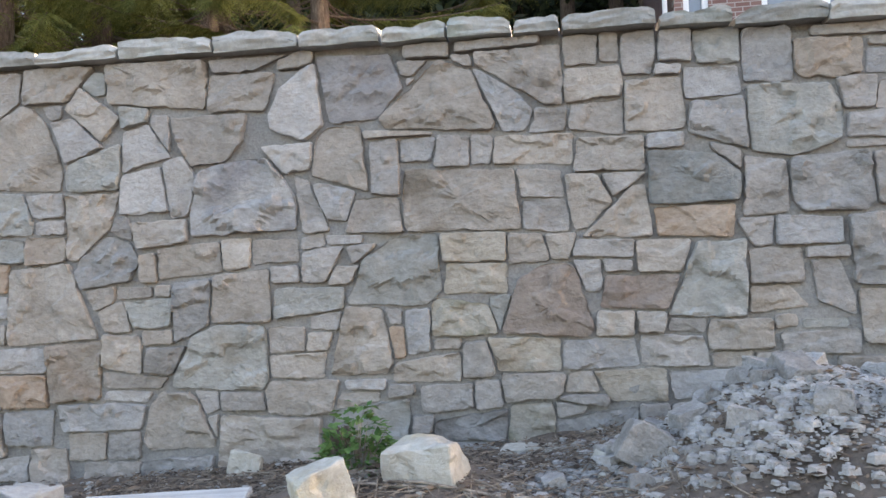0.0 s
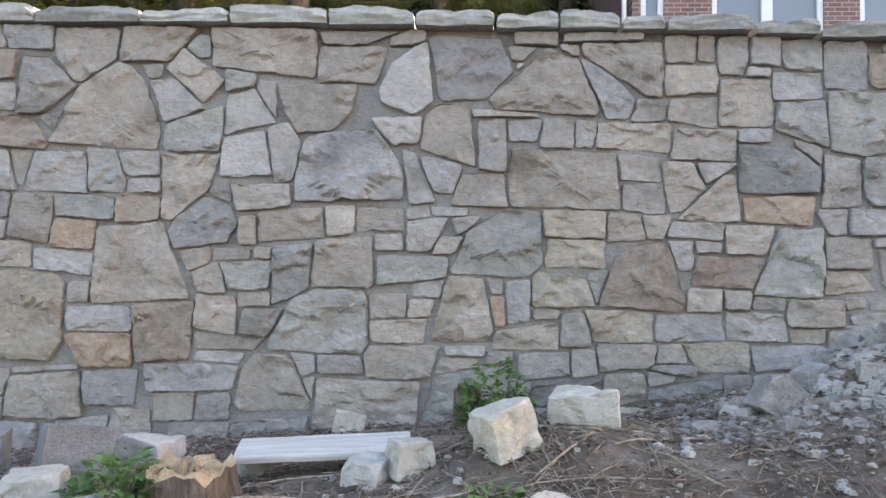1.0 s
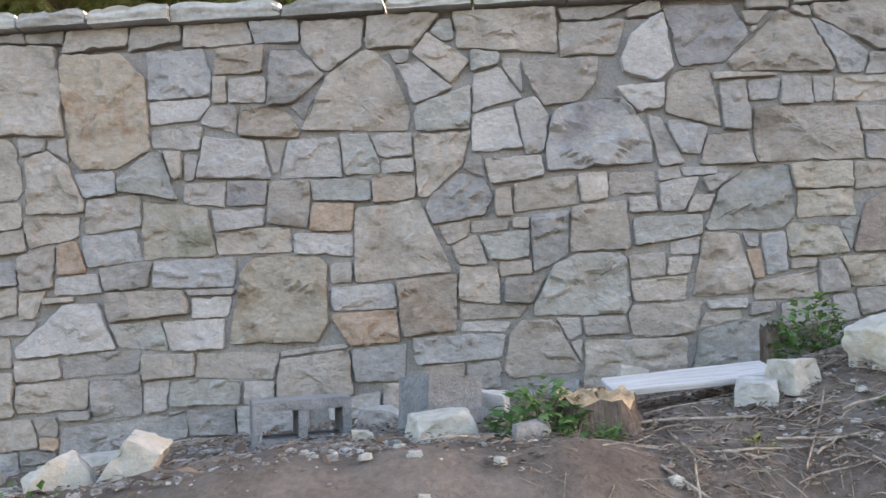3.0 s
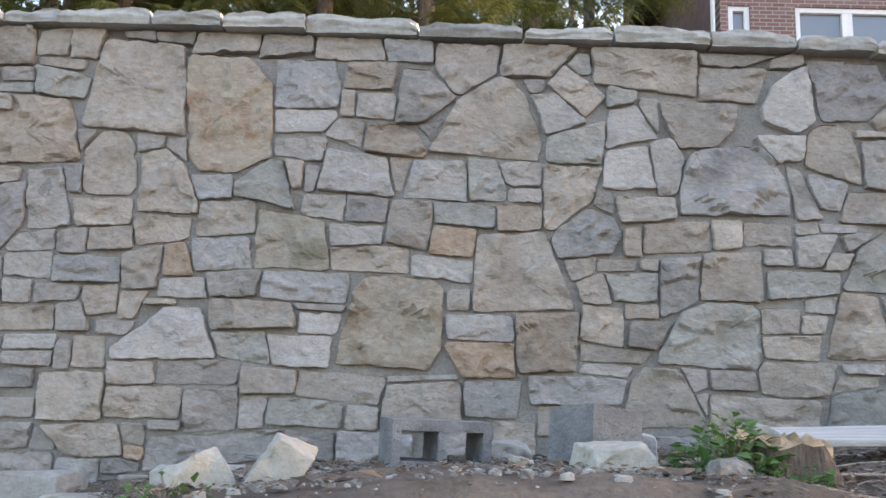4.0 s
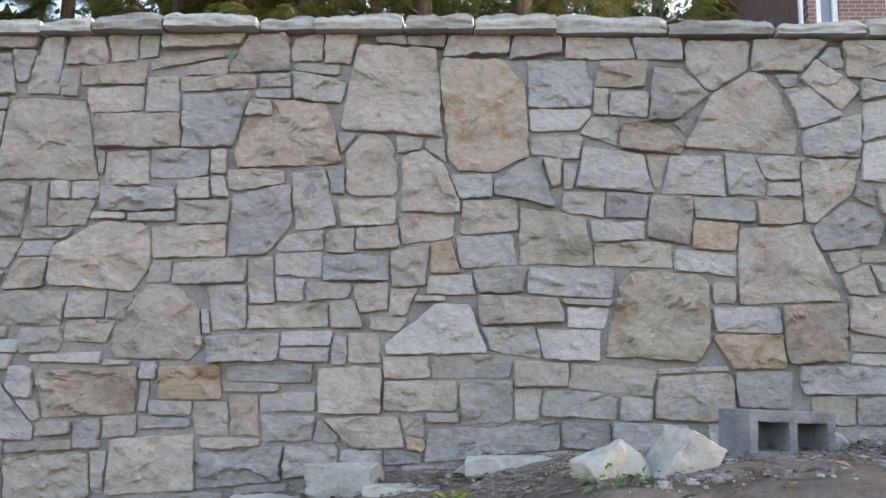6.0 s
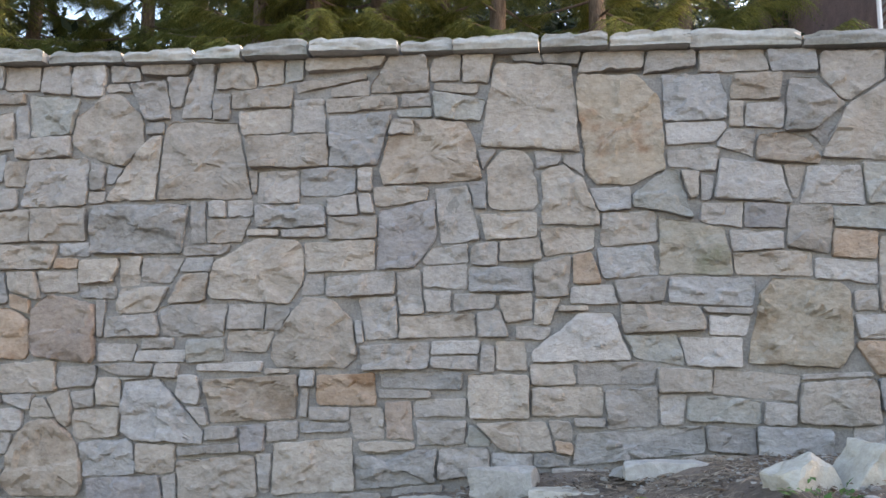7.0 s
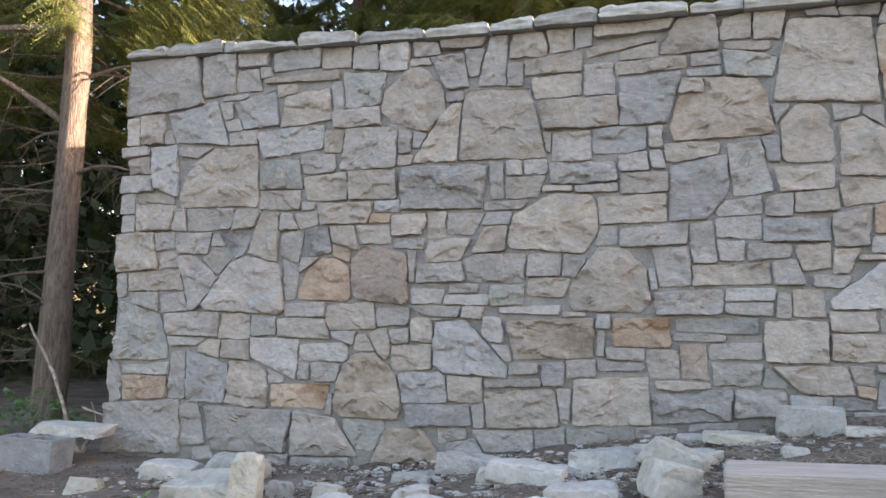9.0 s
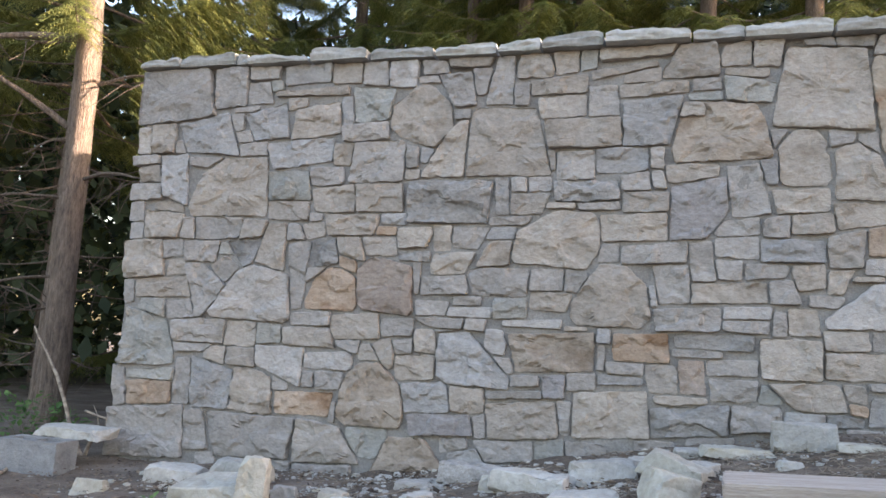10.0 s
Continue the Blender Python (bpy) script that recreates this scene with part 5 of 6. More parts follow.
# ---- stumps ----
def stump(x, y, r, h, label, top=STUMP_TOP, seed=0.0):
    root = thing("tree_stump", label, "tree stump", pose(x, y, ground_at(x, y) - 0.02))
    n, verts, faces = 28, [], []
    for li, (f, z) in enumerate(((1.35, 0.0), (1.12, 0.2 * h), (1.0, 0.6 * h), (0.97, h))):
        for i in range(n):
            a = math.tau * i / n
            rr = r * f * (1 + 0.12 * math.sin(a * 5 + seed) * (1.3 - z / h * 0.7) + 0.1 * noise.noise(Vector((math.cos(a) * 3, math.sin(a) * 3, z * 8 + seed))))
            verts.append((rr * math.cos(a), rr * math.sin(a), z + (0.05 * noise.noise(Vector((math.cos(a) * 4, math.sin(a) * 4, seed))) + 0.02 * noise.noise(Vector((math.cos(a) * 14, math.sin(a) * 14, seed))) if li == 3 else 0)))
    faces = [(l * n + i, l * n + (i + 1) % n, (l + 1) * n + (i + 1) % n, (l + 1) * n + i) for l in range(3) for i in range(n)]
    side = new("bark_side", mesh_of("bark_side", verts, faces, BARK))
    side.parent = root
    tv, tf = [tuple(Vector(v)) for v in verts[3 * n:]], []
    for f in (0.75, 0.5, 0.25):
        for i in range(n):
            v = Vector(verts[3 * n + i])
            tv.append((v.x * f, v.y * f, h + (0.045 * noise.noise(Vector((v.x * 60 * f, v.y * 60 * f, seed))) + 0.02 * noise.noise(Vector((v.x * 150 * f, v.y * 30 * f, seed))))))
    for l in range(3):
        tf += [(l * n + i, l * n + (i + 1) % n, (l + 1) * n + (i + 1) % n, (l + 1) * n + i) for i in range(n)]
    tv.append((0, 0, h + 0.01))
    tf += [(3 * n + i, 3 * n + (i + 1) % n, len(tv) - 1) for i in range(n)]
    cut = new("cut_face", mesh_of("cut_face", tv, tf, top))
    cut.parent = root
    return tagged(cut, "pale splintered cut wood")


stump(-1.38, -1.08, 0.125, 0.12, "low tree stump with a pale splintered top among leaves")
stump(-0.60, -0.45, 0.05, 0.17, "old grey-brown stump overgrown by a leafy plant", BARK, 2.0)


# ---- plants ----
def leaf_cloud(rng, count, spread, height, size, droop=0.3, base=0.0):
    """Many small folded leaves on a low mound."""
    verts, faces = [], []
    for _ in range(count):
        a, r = rng.uniform(0, math.tau), math.sqrt(rng.random())
        top = height * (1 - 0.75 * r * r)
        p = Vector((math.cos(a) * r * spread[0], math.sin(a) * r * spread[1], base + rng.uniform(0.15, 1.0) * top))
        way = Vector((math.cos(a) + rng.uniform(-0.9, 0.9), math.sin(a) + rng.uniform(-0.9, 0.9), rng.uniform(-droop, 0.9))).normalized()
        side = way.cross(Vector((rng.uniform(-0.4, 0.4), rng.uniform(-0.4, 0.4), 1))).normalized()
        up = side.cross(way)
        s = size * rng.uniform(0.5, 1.3)
        k = len(verts)
        verts += [p, p + way * s * 0.5 + side * s * 0.32 + up * s * 0.08, p + way * s + up * -s * 0.12, p + way * s * 0.5 - side * s * 0.32 + up * s * 0.08, p + way * s * 0.52]
        faces += [(k, k + 1, k + 4), (k + 1, k + 2, k + 4), (k, k + 4, k + 3), (k + 4, k + 2, k + 3)]
    return verts, faces


def stems(rng, count, spread, height, width=0.002):
    verts, faces = [], []
    for _ in range(count):
        a, r = rng.uniform(0, math.tau), rng.random()
        tip = Vector((math.cos(a) * r * spread[0], math.sin(a) * r * spread[1], height * rng.uniform(0.5, 1.0)))
        root = tip * 0.25
        root.z = 0
        k = len(verts)
        for q, w in ((root, width), ((root + tip) / 2 + Vector((0, 0, height * 0.1)), width * 0.8), (tip, width * 0.4)):
            verts += [q + Vector((w, 0, 0)), q + Vector((-w * 0.5, w, 0)), q + Vector((-w * 0.5, -w, 0))]
        for l in (0, 3):
            faces += [(k + l + i, k + l + (i + 1) % 3, k + l + 3 + (i + 1) % 3, k + l + 3 + i) for i in range(3)]
    return verts, faces


def herb(x, y, spread, height, count, size, material, label, seed, base=0.0, lift=0.0):
    rng = random.Random(seed)
    root = thing("weed", label, "plant", pose(x, y, ground_at(x, y) - 0.01 + lift), "weeds along the wall")
    v, f = leaf_cloud(rng, count, spread, height, size, base=base)
    a = new("foliage", mesh_of("foliage", v, f, material, False))
    a.parent = root
    v, f = stems(rng, 30, spread, height * 0.8)
    b = new("stem_cluster", mesh_of("stem_cluster", v, f, TWIG))
    b.parent = root
    return root


herb(-1.55, -1.14, (0.14, 0.12), 0.17, 330, 0.04, HERB, "green weed growing round the cut stump", 4)
herb(-1.46, -1.27, (0.12, 0.05), 0.08, 130, 0.034, HERB, "green weed at the side of the cut stump", 41)
herb(-0.50, -0.55, (0.13, 0.1), 0.25, 460, 0.04, HERB, "bushy green weed between the wall and the cream stones", 5)
herb(-0.52, -1.2, (0.09, 0.08), 0.06, 110, 0.03, HERB, "low green weed creeping over the soil", 6)
herb(-0.3, -1.42, (0.08, 0.06), 0.13, 70, 0.045, YELLOW_HERB, "yellow-green seedling in front of the cream stone", 8)
herb(-3.38, -0.95, (0.11, 0.09), 0.09, 130, 0.045, YELLOW_HERB, "yellow-green low weed on the brown soil", 9)
herb(-2.95, -1.35, (0.12, 0.08), 0.06, 60, 0.03, HERB, "sparse green weed on the soil", 10)
herb(-6.55, -1.2, (0.16, 0.1), 0.12, 120, 0.035, HERB, "green weed among the stones at the wall end", 12)
herb(-1.0, -1.3, (0.03, 0.03), 0.05, 16, 0.035, YELLOW_HERB, "small yellow-green seedling on bare soil", 14)
herb(-9.2, 0.6, (0.5, 0.4), 0.35, 260, 0.07, HERB, "dark green undergrowth beneath the spruces", 15)


# ---- gravel, rubble, twigs ----
def lump(p, s, rng, verts, faces, flat=0.7):
    k = len(verts)
    a = rng.uniform(0, math.tau)
    ring = []
    for i in range(5):
        t = a + math.tau * i / 5 + rng.uniform(-0.3, 0.3)
        r = s * rng.uniform(0.7, 1.15)
        ring.append((math.cos(t) * r, math.sin(t) * r))
    verts += [p + Vector((x, y, -s * 0.3)) for x, y in ring]
    verts += [p + Vector((x * 0.85, y * 0.85, s * flat * rng.uniform(0.35, 0.6))) for x, y in ring]
    verts.append(p + Vector((rng.uniform(-0.3, 0.3) * s, rng.uniform(-0.3, 0.3) * s, s * flat * rng.uniform(0.6, 0.95))))
    faces += [(k + i, k + (i + 1) % 5, k + 5 + (i + 1) % 5, k + 5 + i) for i in range(5)]
    faces += [(k + 5 + i, k + 5 + (i + 1) % 5, k + 10) for i in range(5)]


def scatter(name, label, category, count, where, sizes, material, seed):
    rng = random.Random(seed)
    verts, faces = [], []
    for _ in range(count):
        x, y = where(rng)
        s = sizes[0] * (sizes[1] / sizes[0]) ** (rng.random() ** 2.2)
        lump(Vector((x, y, ground_at(x, y) + s * 0.1)), s, rng, verts, faces)
    me = mesh_of(name, verts, faces, material, False)
    return tagged(new(name, me), label, category, kind="stuff")


def along(x0, x1, y0, y1):
    return lambda rng: (rng.uniform(x0, x1), rng.uniform(y0, y1))


def heap(cx, cy, sx, sy):
    def at(rng):
        while True:
            x, y = rng.gauss(cx, sx), rng.gauss(cy, sy)
            if y < -0.08:
                return x, y
    return at


scatter("rubble_heap", "heap of pale grey broken concrete and mortar", "rubble", 9000, heap(0.92, -0.52, 0.3, 0.24), (0.004, 0.03), RUBBLE, 21)
scatter("rubble_heap", "pale broken mortar spread below the heap", "rubble", 1400, heap(0.42, -0.68, 0.22, 0.2), (0.004, 0.03), RUBBLE, 22)
scatter("gravel", "pale grey gravel and mortar crumbs at the wall foot", "gravel", 1800, heap(-2.45, -0.8, 0.32, 0.3), (0.004, 0.02), RUBBLE, 23)
scatter("gravel", "small stones and crumbs strewn over the soil", "gravel", 2600, along(-7.2, 1.6, -1.5, -0.03), (0.004, 0.024), GREY_ROCK, 24)
scatter("gravel", "chips of stone at the left foot of the wall", "gravel", 1500, heap(-5.3, -0.6, 0.8, 0.33), (0.005, 0.03), GREY_ROCK, 25)
scatter("stone_chips", "pale sharp chips of stone strewn over the soil", "stone chips", 420, along(-7.3, -4.1, -1.35, -0.06), (0.007, 0.034), PALE_ROCK, 27)
scatter("stone_chips", "pale chips and crumbs lying among the twigs", "stone chips", 150, along(-1.9, 0.5, -1.7, -0.3), (0.006, 0.026), PALE_ROCK, 28)
rubble_rng = random.Random(26)
for i in range(42):
    x, y, size = rubble_rng.gauss(0.86, 0.3), min(-0.1, rubble_rng.gauss(-0.5, 0.18)), rubble_rng.uniform(0.045, 0.11) if i > 6 else rubble_rng.uniform(0.12, 0.17)
    rock(x, y, size, size * rubble_rng.uniform(0.7, 1.0), size * rubble_rng.uniform(0.6, 0.95), rubble_rng.uniform(0, 360), 200 + i, RUBBLE, "lump of pale broken concrete on the heap" if size < 0.12 else "large crumbling lump of old concrete on the heap", group="rubble lumps", roll=rubble_rng.uniform(-30, 30))


def twigs(name, label, count, where, length, width, material, seed):
    rng = random.Random(seed)
    verts, faces = [], []
    for _ in range(count):
        x, y = where(rng)
        a, l = rng.uniform(0, math.tau), length * rng.uniform(0.3, 1.4)
        k, w = len(verts), width * rng.uniform(0.5, 1.3)
        bend = rng.uniform(-0.35, 0.35)
        px, py = x, y
        for s in range(5):
            z = ground_at(px, min(py, -0.02)) + 0.012 + 0.006 * math.sin(s * 1.4 + a)
            side = Vector((-math.sin(a), math.cos(a), 0)) * w
            q = Vector((px, min(py, -0.02), z))
            verts += [q + side, q - side, q + Vector((0, 0, w * 1.6))]
            px += math.cos(a) * l / 4
            py += math.sin(a) * l / 4
            a += bend / 4
        for s in range(4):
            faces += [(k + s * 3 + i, k + s * 3 + (i + 1) % 3, k + s * 3 + 3 + (i + 1) % 3, k + s * 3 + 3 + i) for i in range(3)]
    return tagged(new(name, mesh_of(name, verts, faces, material)), label, "twigs", kind="stuff")


twigs("fallen_twigs", "thin dry twigs and roots strewn on the soil", 1300, along(-1.6, 0.5, -1.6, -0.1), 0.15, 0.0017, TWIG, 31)
twigs("fallen_twigs", "dry straw and twigs beneath the wall", 1000, along(-4.7, -2.9, -1.1, -0.1), 0.10, 0.0014, TWIG, 32)
twigs("fallen_twigs", "scattered dry twigs on the soil", 350, along(-7.5, 1.4, -1.5, -0.05), 0.12, 0.0018, TWIG, 33)
twigs("fallen_twigs", "thicker dry roots and sticks lying on the soil", 70, along(-1.7, 0.1, -1.6, -0.4), 0.38, 0.0038, TWIG, 37)
twigs("fallen_twigs", "dry sticks strewn between the loose stones", 120, along(-7.4, -2.6, -1.5, -0.2), 0.26, 0.0032, TWIG, 39)


def litter(name, label, count, where, size, material, seed):
    rng = random.Random(seed)
    verts, faces = [], []
    for _ in range(count):
        x, y = where(rng)
        p = Vector((x, y, ground_at(x, y) + rng.uniform(0.004, 0.02)))
        a, s = rng.uniform(0, math.tau), size * rng.uniform(0.4, 1.5)
        u = Vector((math.cos(a), math.sin(a), rng.uniform(-0.4, 0.4))) * s
        w = Vector((-math.sin(a), math.cos(a), rng.uniform(-0.5, 0.5))) * s * rng.uniform(0.2, 0.5)
        k = len(verts)
        verts += [p - u, p + w, p + u, p - w, p + Vector((0, 0, s * 0.3))]
        faces += [(k, k + 1, k + 4), (k + 1, k + 2, k + 4), (k + 2, k + 3, k + 4), (k + 3, k, k + 4)]
    return tagged(new(name, mesh_of(name, verts, faces, material, False)), label, "leaf litter", kind="stuff")


LITTER = leaf_surface("dead_leaves", (0.05, 0.037, 0.028), (0.27, 0.205, 0.145))
litter("leaf_litter", "dead brown leaves and bark crumbs on the soil", 10000, along(-1.7, 1.3, -1.55, -0.04), 0.011, LITTER, 35)
litter("leaf_litter", "curled dry leaves lying on the bare soil", 900, along(-7.5, 1.3, -1.55, -0.1), 0.026, LITTER, 38)
litter("leaf_litter", "dead leaves and straw along the wall foot", 8000, along(-8.5, -1.7, -1.5, -0.04), 0.010, LITTER, 36)
twigs("fallen_branch", "bare dead branches leaning at the wall end", 8, along(-8.7, -8.2, -0.3, 0.2), 0.6, 0.009, TWIG, 34)


# ---- trees ----
def limb(verts, faces, a, b, r0, r1, sides=6, sag=0.0, seg=4):
    k = len(verts)
    way = (b - a).normalized()
    u = way.orthogonal().normalized()
    v = way.cross(u)
    for s in range(seg + 1):
        f = s / seg
        c = a.lerp(b, f) + Vector((0, 0, -sag * math.sin(f * math.pi)))
        r = r0 + (r1 - r0) * f
        verts += [c + (u * math.cos(math.tau * i / sides) + v * math.sin(math.tau * i / sides)) * r for i in range(sides)]
    faces += [(k + s * sides + i, k + s * sides + (i + 1) % sides, k + (s + 1) * sides + (i + 1) % sides, k + (s + 1) * sides + i) for s in range(seg) for i in range(sides)]


def spray(verts, faces, p, way, length, rng):
    """A hanging spray of needles: a thin axis with short blades down both sides."""
    down = Vector((0, 0, -1))
    side = way.cross(down)
    side = side.normalized() if side.length > 1e-3 else Vector((1, 0, 0))
    for s in range(11):
        f = (s + 0.5) / 11
        c = p + way * length * f + down * length * 0.55 * f * f
        for g in (-1, 1):
            l = length * 0.26 * (1.1 - f) * rng.uniform(0.7, 1.3)
            tip = c + side * g * l + way * l * 0.7 + down * l * rng.uniform(0.2, 0.9)
            w = way * length * 0.019
            k = len(verts)
            verts += [c - w, c + w, tip]
            faces.append((k, k + 1, k + 2))


def conifer(name, label, h, low, reach, trunk_r, seed, limbs=60, sprays=60, lean=0.0, bare=0.0, dead=0):
    rng = random.Random(seed)
    root = thing(name, label, "tree", group="spruces behind the wall")
    v, f = [], []
    limb(v, f, Vector((0, 0, -0.3)), Vector((lean, 0, h)), trunk_r, trunk_r * 0.15, 12, 0, 10)
    v = [q + noise.noise_vector(q * 4) * trunk_r * 0.12 for q in v]
    t = new("trunk", mesh_of("trunk", v, f, BARK))
    t.parent = root
    bv, bf, lv, lf = [], [], [], []
    for i in range(limbs):
        z = low + (h - low) * (i / limbs) ** 1.25
        a = i * 2.4 + rng.uniform(-0.4, 0.4)
        r = reach * (1.0 - 0.8 * (z - low) / (h - low)) * rng.uniform(0.65, 1.15)
        start = Vector((lean * z / h, 0, z))
        end = start + Vector((math.cos(a) * r, math.sin(a) * r, r * rng.uniform(-0.30, 0.12)))
        limb(bv, bf, start, end, trunk_r * 0.16, 0.006, 5, r * 0.06)
        for s in range(sprays):
            g = rng.uniform(0.18 + bare, 1.0)
            p = start.lerp(end, g) + Vector((0, 0, -r * 0.06 * math.sin(g * math.pi)))
            out = (end - start).normalized()
            w = (out + out.cross(Vector((0, 0, 1))) * rng.uniform(-1.6, 1.6) + Vector((0, 0, rng.uniform(-0.7, 0.15)))).normalized()
            spray(lv, lf, p, w, rng.uniform(0.17, 0.42), rng)
    for i in range(dead):
        # bare snags below the living boughs
        z, a, r = rng.uniform(0.4, low + 0.6), rng.uniform(0, math.tau), rng.uniform(0.5, 1.5)
        start = Vector((lean * z / h, 0, z))
        end = start + Vector((math.cos(a) * r, math.sin(a) * r, rng.uniform(-0.35, 0.15)))
        limb(bv, bf, start, end, 0.013, 0.004, 5, r * 0.05)
        for _ in range(4):
            g = rng.uniform(0.3, 1.0)
            p = start.lerp(end, g)
            limb(bv, bf, p, p + Vector((rng.uniform(-0.35, 0.35), rng.uniform(-0.35, 0.35), rng.uniform(-0.4, 0.1))), 0.004, 0.0015, 4)
    b = new("branchwork", mesh_of("branchwork", bv, bf, BARK))
    b.parent = root
    c = new("crown", mesh_of("crown", lv, lf, SPRUCE, False))
    c.parent = root
    return root


first = conifer("spruce", "spruce with drooping yellow-green boughs behind the wall", 11.0, 0.2, 2.3, 0.12, 51, 70, 210, dead=14)
second = conifer("spruce", "spruce with bare lower limbs and hanging green sprays", 12.0, 0.5, 2.6, 0.13, 52, 70, 200, 0.2, 0.1, 16)
third = conifer("spruce", "tall spruce, its shaded lower trunk set with bare snags", 13.0, 3.4, 2.4, 0.14, 53, 60, 190, -0.15, 0.05, 34)
first.matrix_world = pose(-6.6, 5.4, ground_at(-6.6, 5.4))
second.matrix_world = pose(-4.3, 6.2, ground_at(-4.3, 6.2), 0, 0, 60)
third.matrix_world = pose(-10.75, 2.3, ground_at(-10.75, 2.3), 0, 0, 100)
for src, x, y, turn, s in ((third, -7.3, 7.2, 130, 1.1), (second, -2.9, 6.6, 200, 1.05), (first, -6.0, 6.5, 260, 1.15), (third, -9.9, 7.4, 20, 1.15), (third, -14.2, 5.6, 75, 1.1), (third, -12.2, 7.6, 190, 1.2), (second, -13.5, 8.5, 310, 1.3), (first, -1.2, 9.5, 170, 1.2), (second, -10.5, 10.5, 140, 1.3), (first, -15.5, 3.0, 10, 1.2), (third, -13.2, 2.2, 230, 1.1), (first, -7.4, 5.6, 300, 0.9), (first, -18.0, 8.0, 50, 1.3), (second, -17.0, -1.0, 80, 1.2), (first, -5.4, 9.0, 20, 1.2)):
    t = copy_thing(src, pose(x, y, ground_at(x, y), 0, 0, turn))
    t.scale = (s, s, s)


def near_trunk():
    """The sunlit trunk beyond the wall end, with dead limbs."""
    root = thing("pine", "tall conifer with reddish bark and dead lower limbs", "tree", pose(-9.75, 1.4, ground_at(-9.75, 1.4)))
    v, f = [], []
    limb(v, f, Vector((0, 0, -0.2)), Vector((-0.2, -0.16, 11)), 0.122, 0.065, 16, 0, 60)
    v = [q + noise.noise_vector(Vector((q.x * 6, q.y * 6, q.z * 1.5))) * 0.022 for q in v]
    t = new("trunk", mesh_of("trunk", v, f, BARK))
    t.parent = root
    for z, dx, dy, dz, r in ((3.55, -1.6, -0.5, -0.15, 0.045), (2.55, -1.5, -0.6, 0.95, 0.034), (2.6, -1.3, 0.5, 0.0, 0.02), (3.1, 0.75, 0.1, 0.05, 0.02), (2.2, 0.9, -0.2, -0.05, 0.022), (2.0, -1.2, -0.4, -0.08, 0.018), (1.3, -1.1, -0.3, -0.25, 0.02), (4.4, 1.0, -0.3, 0.2, 0.03), (0.9, -1.0, 0.2, 0.3, 0.016)):
        v, f = [], []
        limb(v, f, Vector((0, 0, z)), Vector((dx, dy, z + dz)), r, r * 0.35, 7, -0.06, 10)
        rng = random.Random(int(z * 100))
        for _ in range(6):
            g = rng.uniform(0.3, 1.0)
            p = Vector((dx * g, dy * g, z + dz * g))
            limb(v, f, p, p + Vector((rng.uniform(-0.5, 0.4), rng.uniform(-0.3, 0.3), rng.uniform(-0.45, 0.15))), 0.006, 0.002, 4)
        v = [q + noise.noise_vector(q * 3) * 0.03 for q in v]
        b = new("dead_limb", mesh_of("dead_limb", v, f, BARK))
        b.parent = root
    rng = random.Random(77)
    lv, lf = [], []
    for _ in range(2600):
        a = rng.uniform(0.3, 1.35)
        r = rng.uniform(0.35, 1.7)
        p = Vector((math.cos(a) * r * 0.85, math.sin(a) * r, rng.uniform(2.95, 6.2) - 0.2 * r))
        spray(lv, lf, p, Vector((math.cos(a), math.sin(a) * 0.6, rng.uniform(-0.7, 0.1))).normalized(), rng.uniform(0.13, 0.3), rng)
    c = new("crown", mesh_of("crown", lv, lf, SPRUCE, False))
    c.parent = root


near_trunk()


def leaning_branch():
    """A bare forked branch standing out of the soil at the wall end."""
    root = Vector((-8.05, -0.02, ground_at(-8.05, -0.02) - 0.03))
    way = [root, root + Vector((-0.2, 0.08, 0.18)), root + Vector((-0.42, 0.14, 0.5)), root + Vector((-0.75, 0.2, 0.83))]
    v, f = [], []
    for k in range(3):
        limb(v, f, way[k], way[k + 1], 0.02 - 0.004 * k, 0.016 - 0.004 * k, 7)
    limb(v, f, way[0], root + Vector((0.02, 0.1, 0.2)), 0.014, 0.008, 6, -0.03)
    limb(v, f, root + Vector((0.02, 0.1, 0.2)), root + Vector((-0.12, 0.18, 0.33)), 0.008, 0.004, 6)
    limb(v, f, root + Vector((-0.12, 0.1, 0.3)), root + Vector((0.2, 0.12, 0.27)), 0.009, 0.004, 6, 0.02)
    v = [q + noise.noise_vector(q * 7) * 0.012 for q in v]
    tagged(new("dead_branch", mesh_of("dead_branch", v, f, TWIG)), "bare grey dead branch leaning beside the wall end", "branch")


leaning_branch()


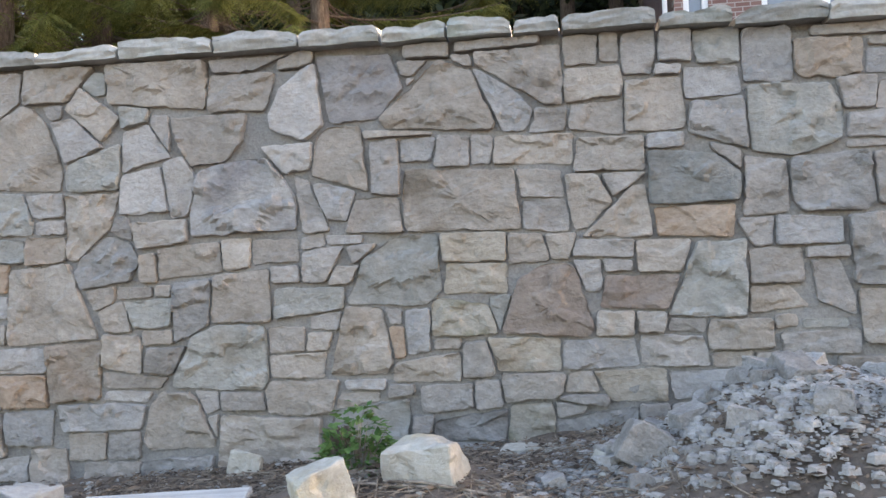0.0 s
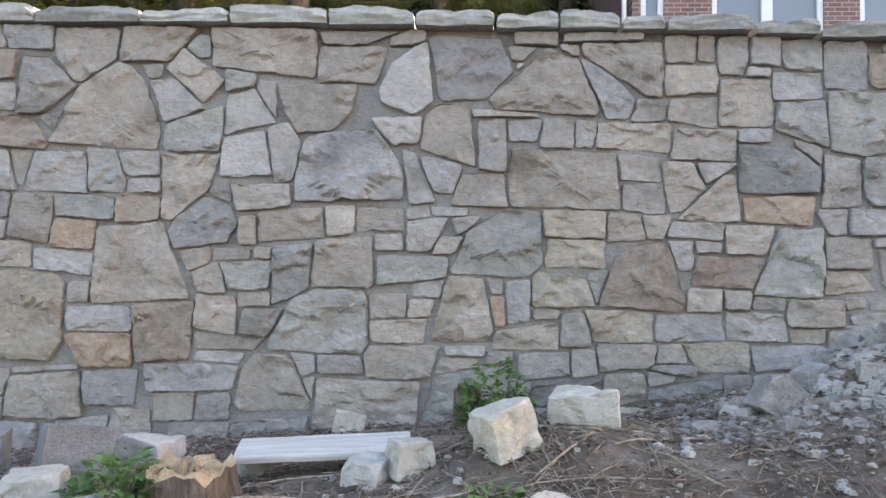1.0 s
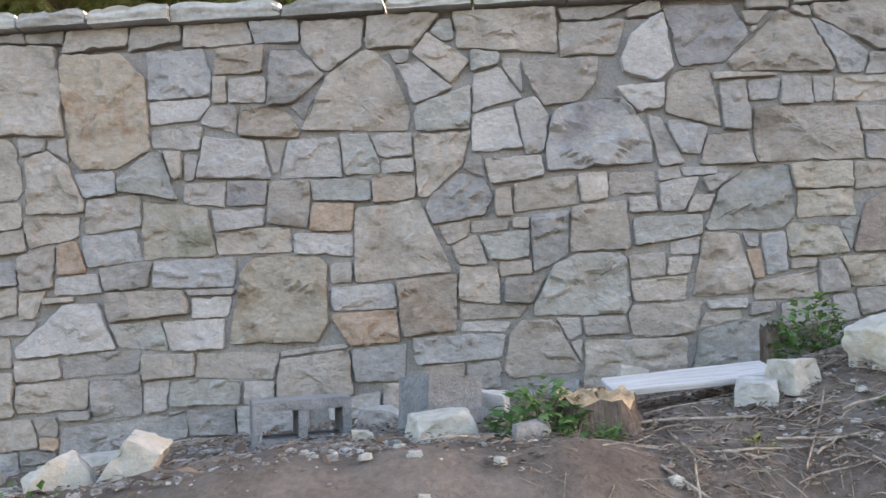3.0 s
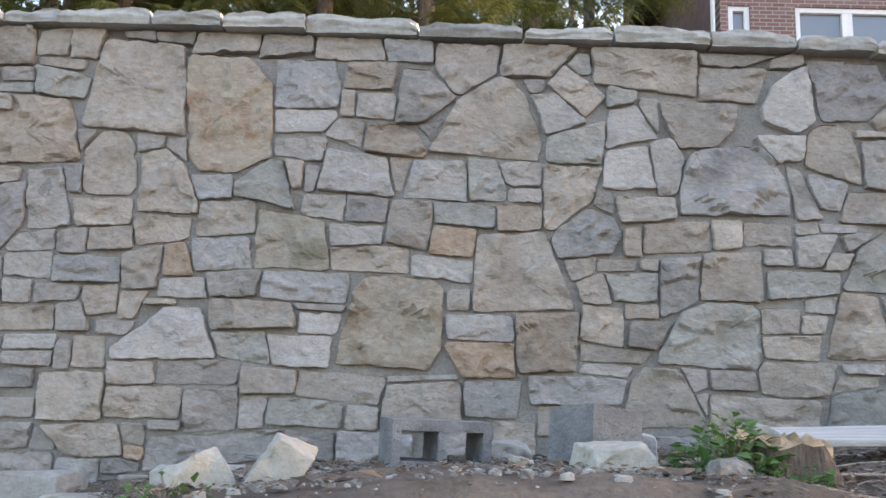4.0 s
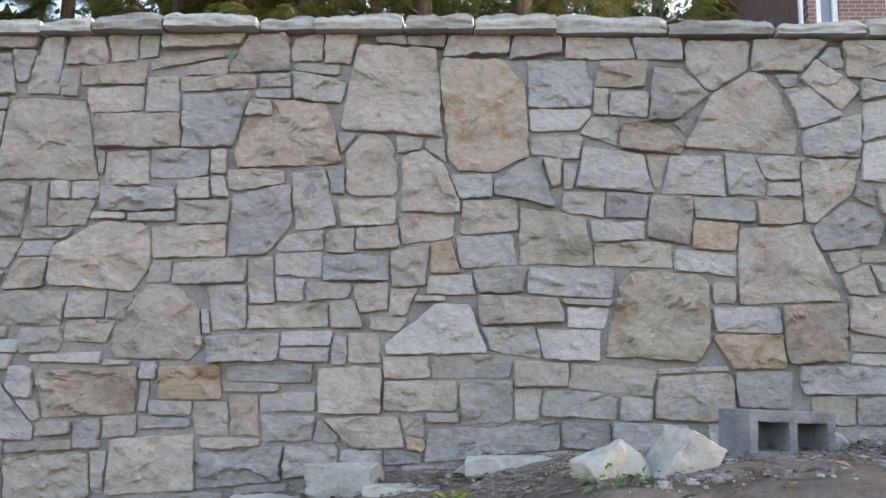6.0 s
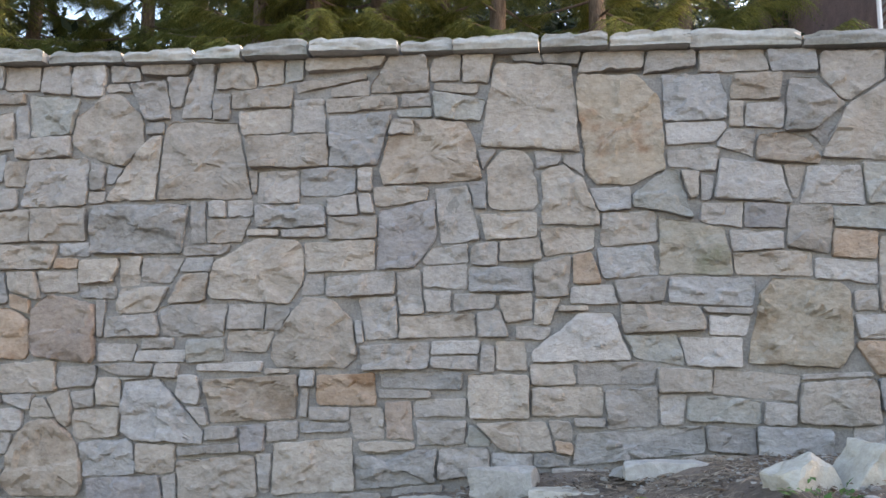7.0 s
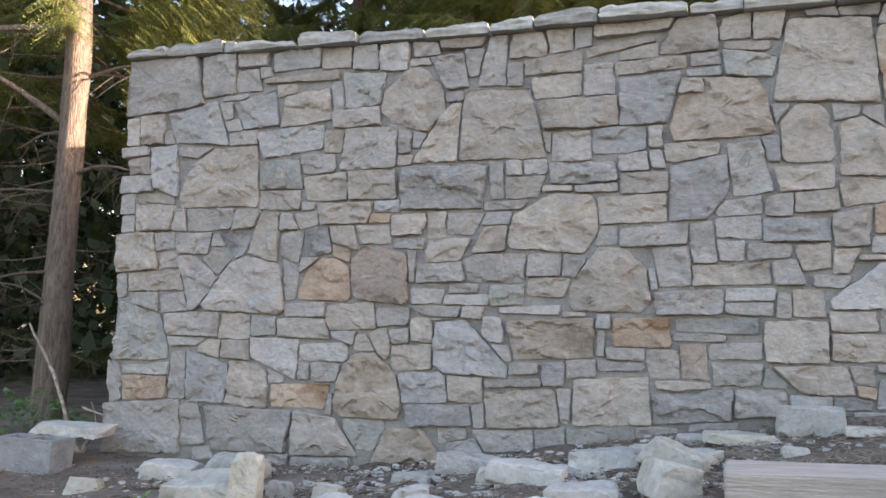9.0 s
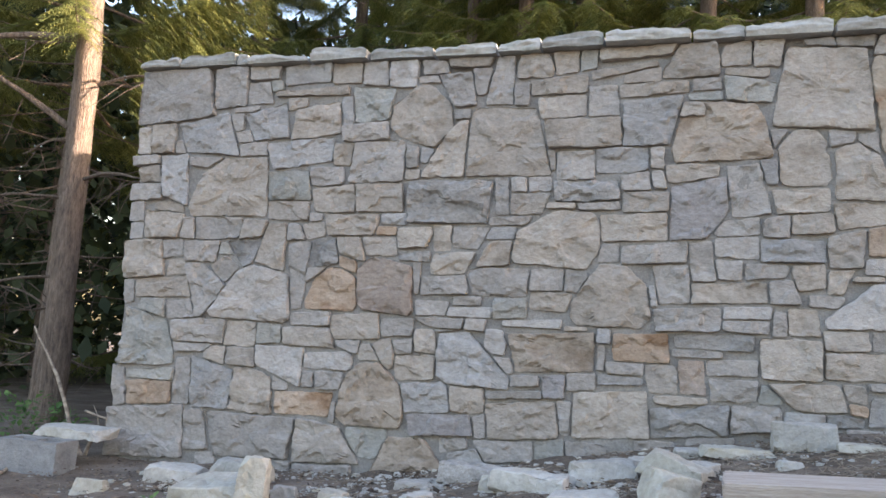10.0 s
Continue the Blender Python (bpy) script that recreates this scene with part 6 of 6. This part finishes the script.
def far_woods():
    rng = random.Random(91)
    verts, faces = [], []
    for cluster in range(1900):
        x = rng.uniform(-34, 14)
        y = 15 + rng.uniform(0, 8) - (10 if x < -14 else 0)
        z = rng.uniform(-0.5, 15)
        if cluster > 430:
            x, y, z = rng.uniform(-34, -12.5), rng.uniform(4, 13), rng.uniform(-0.3, 7)
        if cluster > 760:
            x, y, z = rng.uniform(-13, 8), rng.uniform(14, 21), rng.uniform(2.5, 10.5)
        for _ in range(110):
            p = Vector((rng.gauss(x, 0.9), rng.gauss(y, 0.8), rng.gauss(z, 0.75)))
            s = rng.uniform(0.08, 0.2)
            u = Vector((rng.uniform(-1, 1), rng.uniform(-1, 1), rng.uniform(-1, 1))).normalized() * s
            w = u.orthogonal().normalized() * s * 0.5
            k = len(verts)
            verts += [p - u, p + w, p + u, p - w]
            faces.append((k, k + 1, k + 2, k + 3))
    tagged(new("far_woods", mesh_of("far_woods", verts, faces, SHADED_FAR_LEAF, False)), "dense green woods far behind the wall, canopy shade put into the leaf colour", "woods", kind="stuff")
    v, f = [], []
    for i in range(40):
        x, y = rng.uniform(-32, 2), rng.uniform(13, 21)
        if x < -15:
            y -= 9
        limb(v, f, Vector((x, y, -1)), Vector((x + rng.uniform(-0.5, 0.5), y, 18)), 0.22, 0.08, 7)
    tagged(new("far_trunks", mesh_of("far_trunks", v, f, BARK)), "dark trunks standing in the far woods", "woods", kind="stuff")


far_woods()


# ---- house ----
def house():
    root = thing("house", "red-brick house with white-framed sash windows above the wall", "house", pose(1.9, 9.0, 0))
    z0, z1 = ground_at(5.0, 9.0) - 0.5, 9.5
    openings = [(0.13, 0.5), (1.26, 3.02), (3.58, 4.5), (5.6, 7.4)]
    sill, head = 5.05, 7.5
    edge = 0.0
    runs = []
    for a, b in openings:
        runs.append((edge, a, z0, z1))
        runs.append((a, b, z0, sill))
        runs.append((a, b, head, z1))
        edge = b
    runs.append((edge, 9.0, z0, z1))
    for a, b, c, d in runs:
        part("wall", block_bm(a, 0, c, b, 0.25, d), BRICK, root)
    part("wall", block_bm(0, 0.25, z0, 0.25, 8, z1), BROWN_SIDING, root, "brown-red side wall")
    part("wall", block_bm(-0.75, 6.3, z0, 0.0, 6.5, z1), BROWN_SIDING, root, "brown-red rear wing")
    part("roof", block_bm(-0.6, -0.5, z1, 9.5, 8.5, z1 + 0.25), ROOF, root)
    for a, b in openings:
        w = thing("window", "", "")
        w.parent = root
        part("frame", block_bm(a, 0.03, sill, a + 0.09, 0.14, head, 0.006), WHITE_PAINT, w)
        part("frame", block_bm(b - 0.09, 0.03, sill, b, 0.14, head, 0.006), WHITE_PAINT, w)
        part("frame", block_bm(a + 0.09, 0.03, head - 0.09, b - 0.09, 0.14, head, 0.006), WHITE_PAINT, w)
        part("sill", block_bm(a - 0.05, -0.05, sill - 0.06, b + 0.05, 0.12, sill, 0.006), WHITE_PAINT, w)
        if b - a > 1.2:
            m = (a + b) / 2
            part("mullion", block_bm(m - 0.09, 0.03, sill, m + 0.09, 0.14, head - 0.09, 0.006), WHITE_PAINT, w)
        part("meeting_rail", block_bm(a + 0.09, 0.05, 6.42, b - 0.09, 0.12, 6.48, 0.004), WHITE_PAINT, w)
        part("pane", block_bm(a + 0.09, 0.09, sill, b - 0.09, 0.10, head - 0.09), GLASS, w)
    part("drainpipe", block_bm(-0.18, -0.08, 4.2, -0.11, -0.01, 9.3, 0.02), WHITE_PAINT, root)


house()
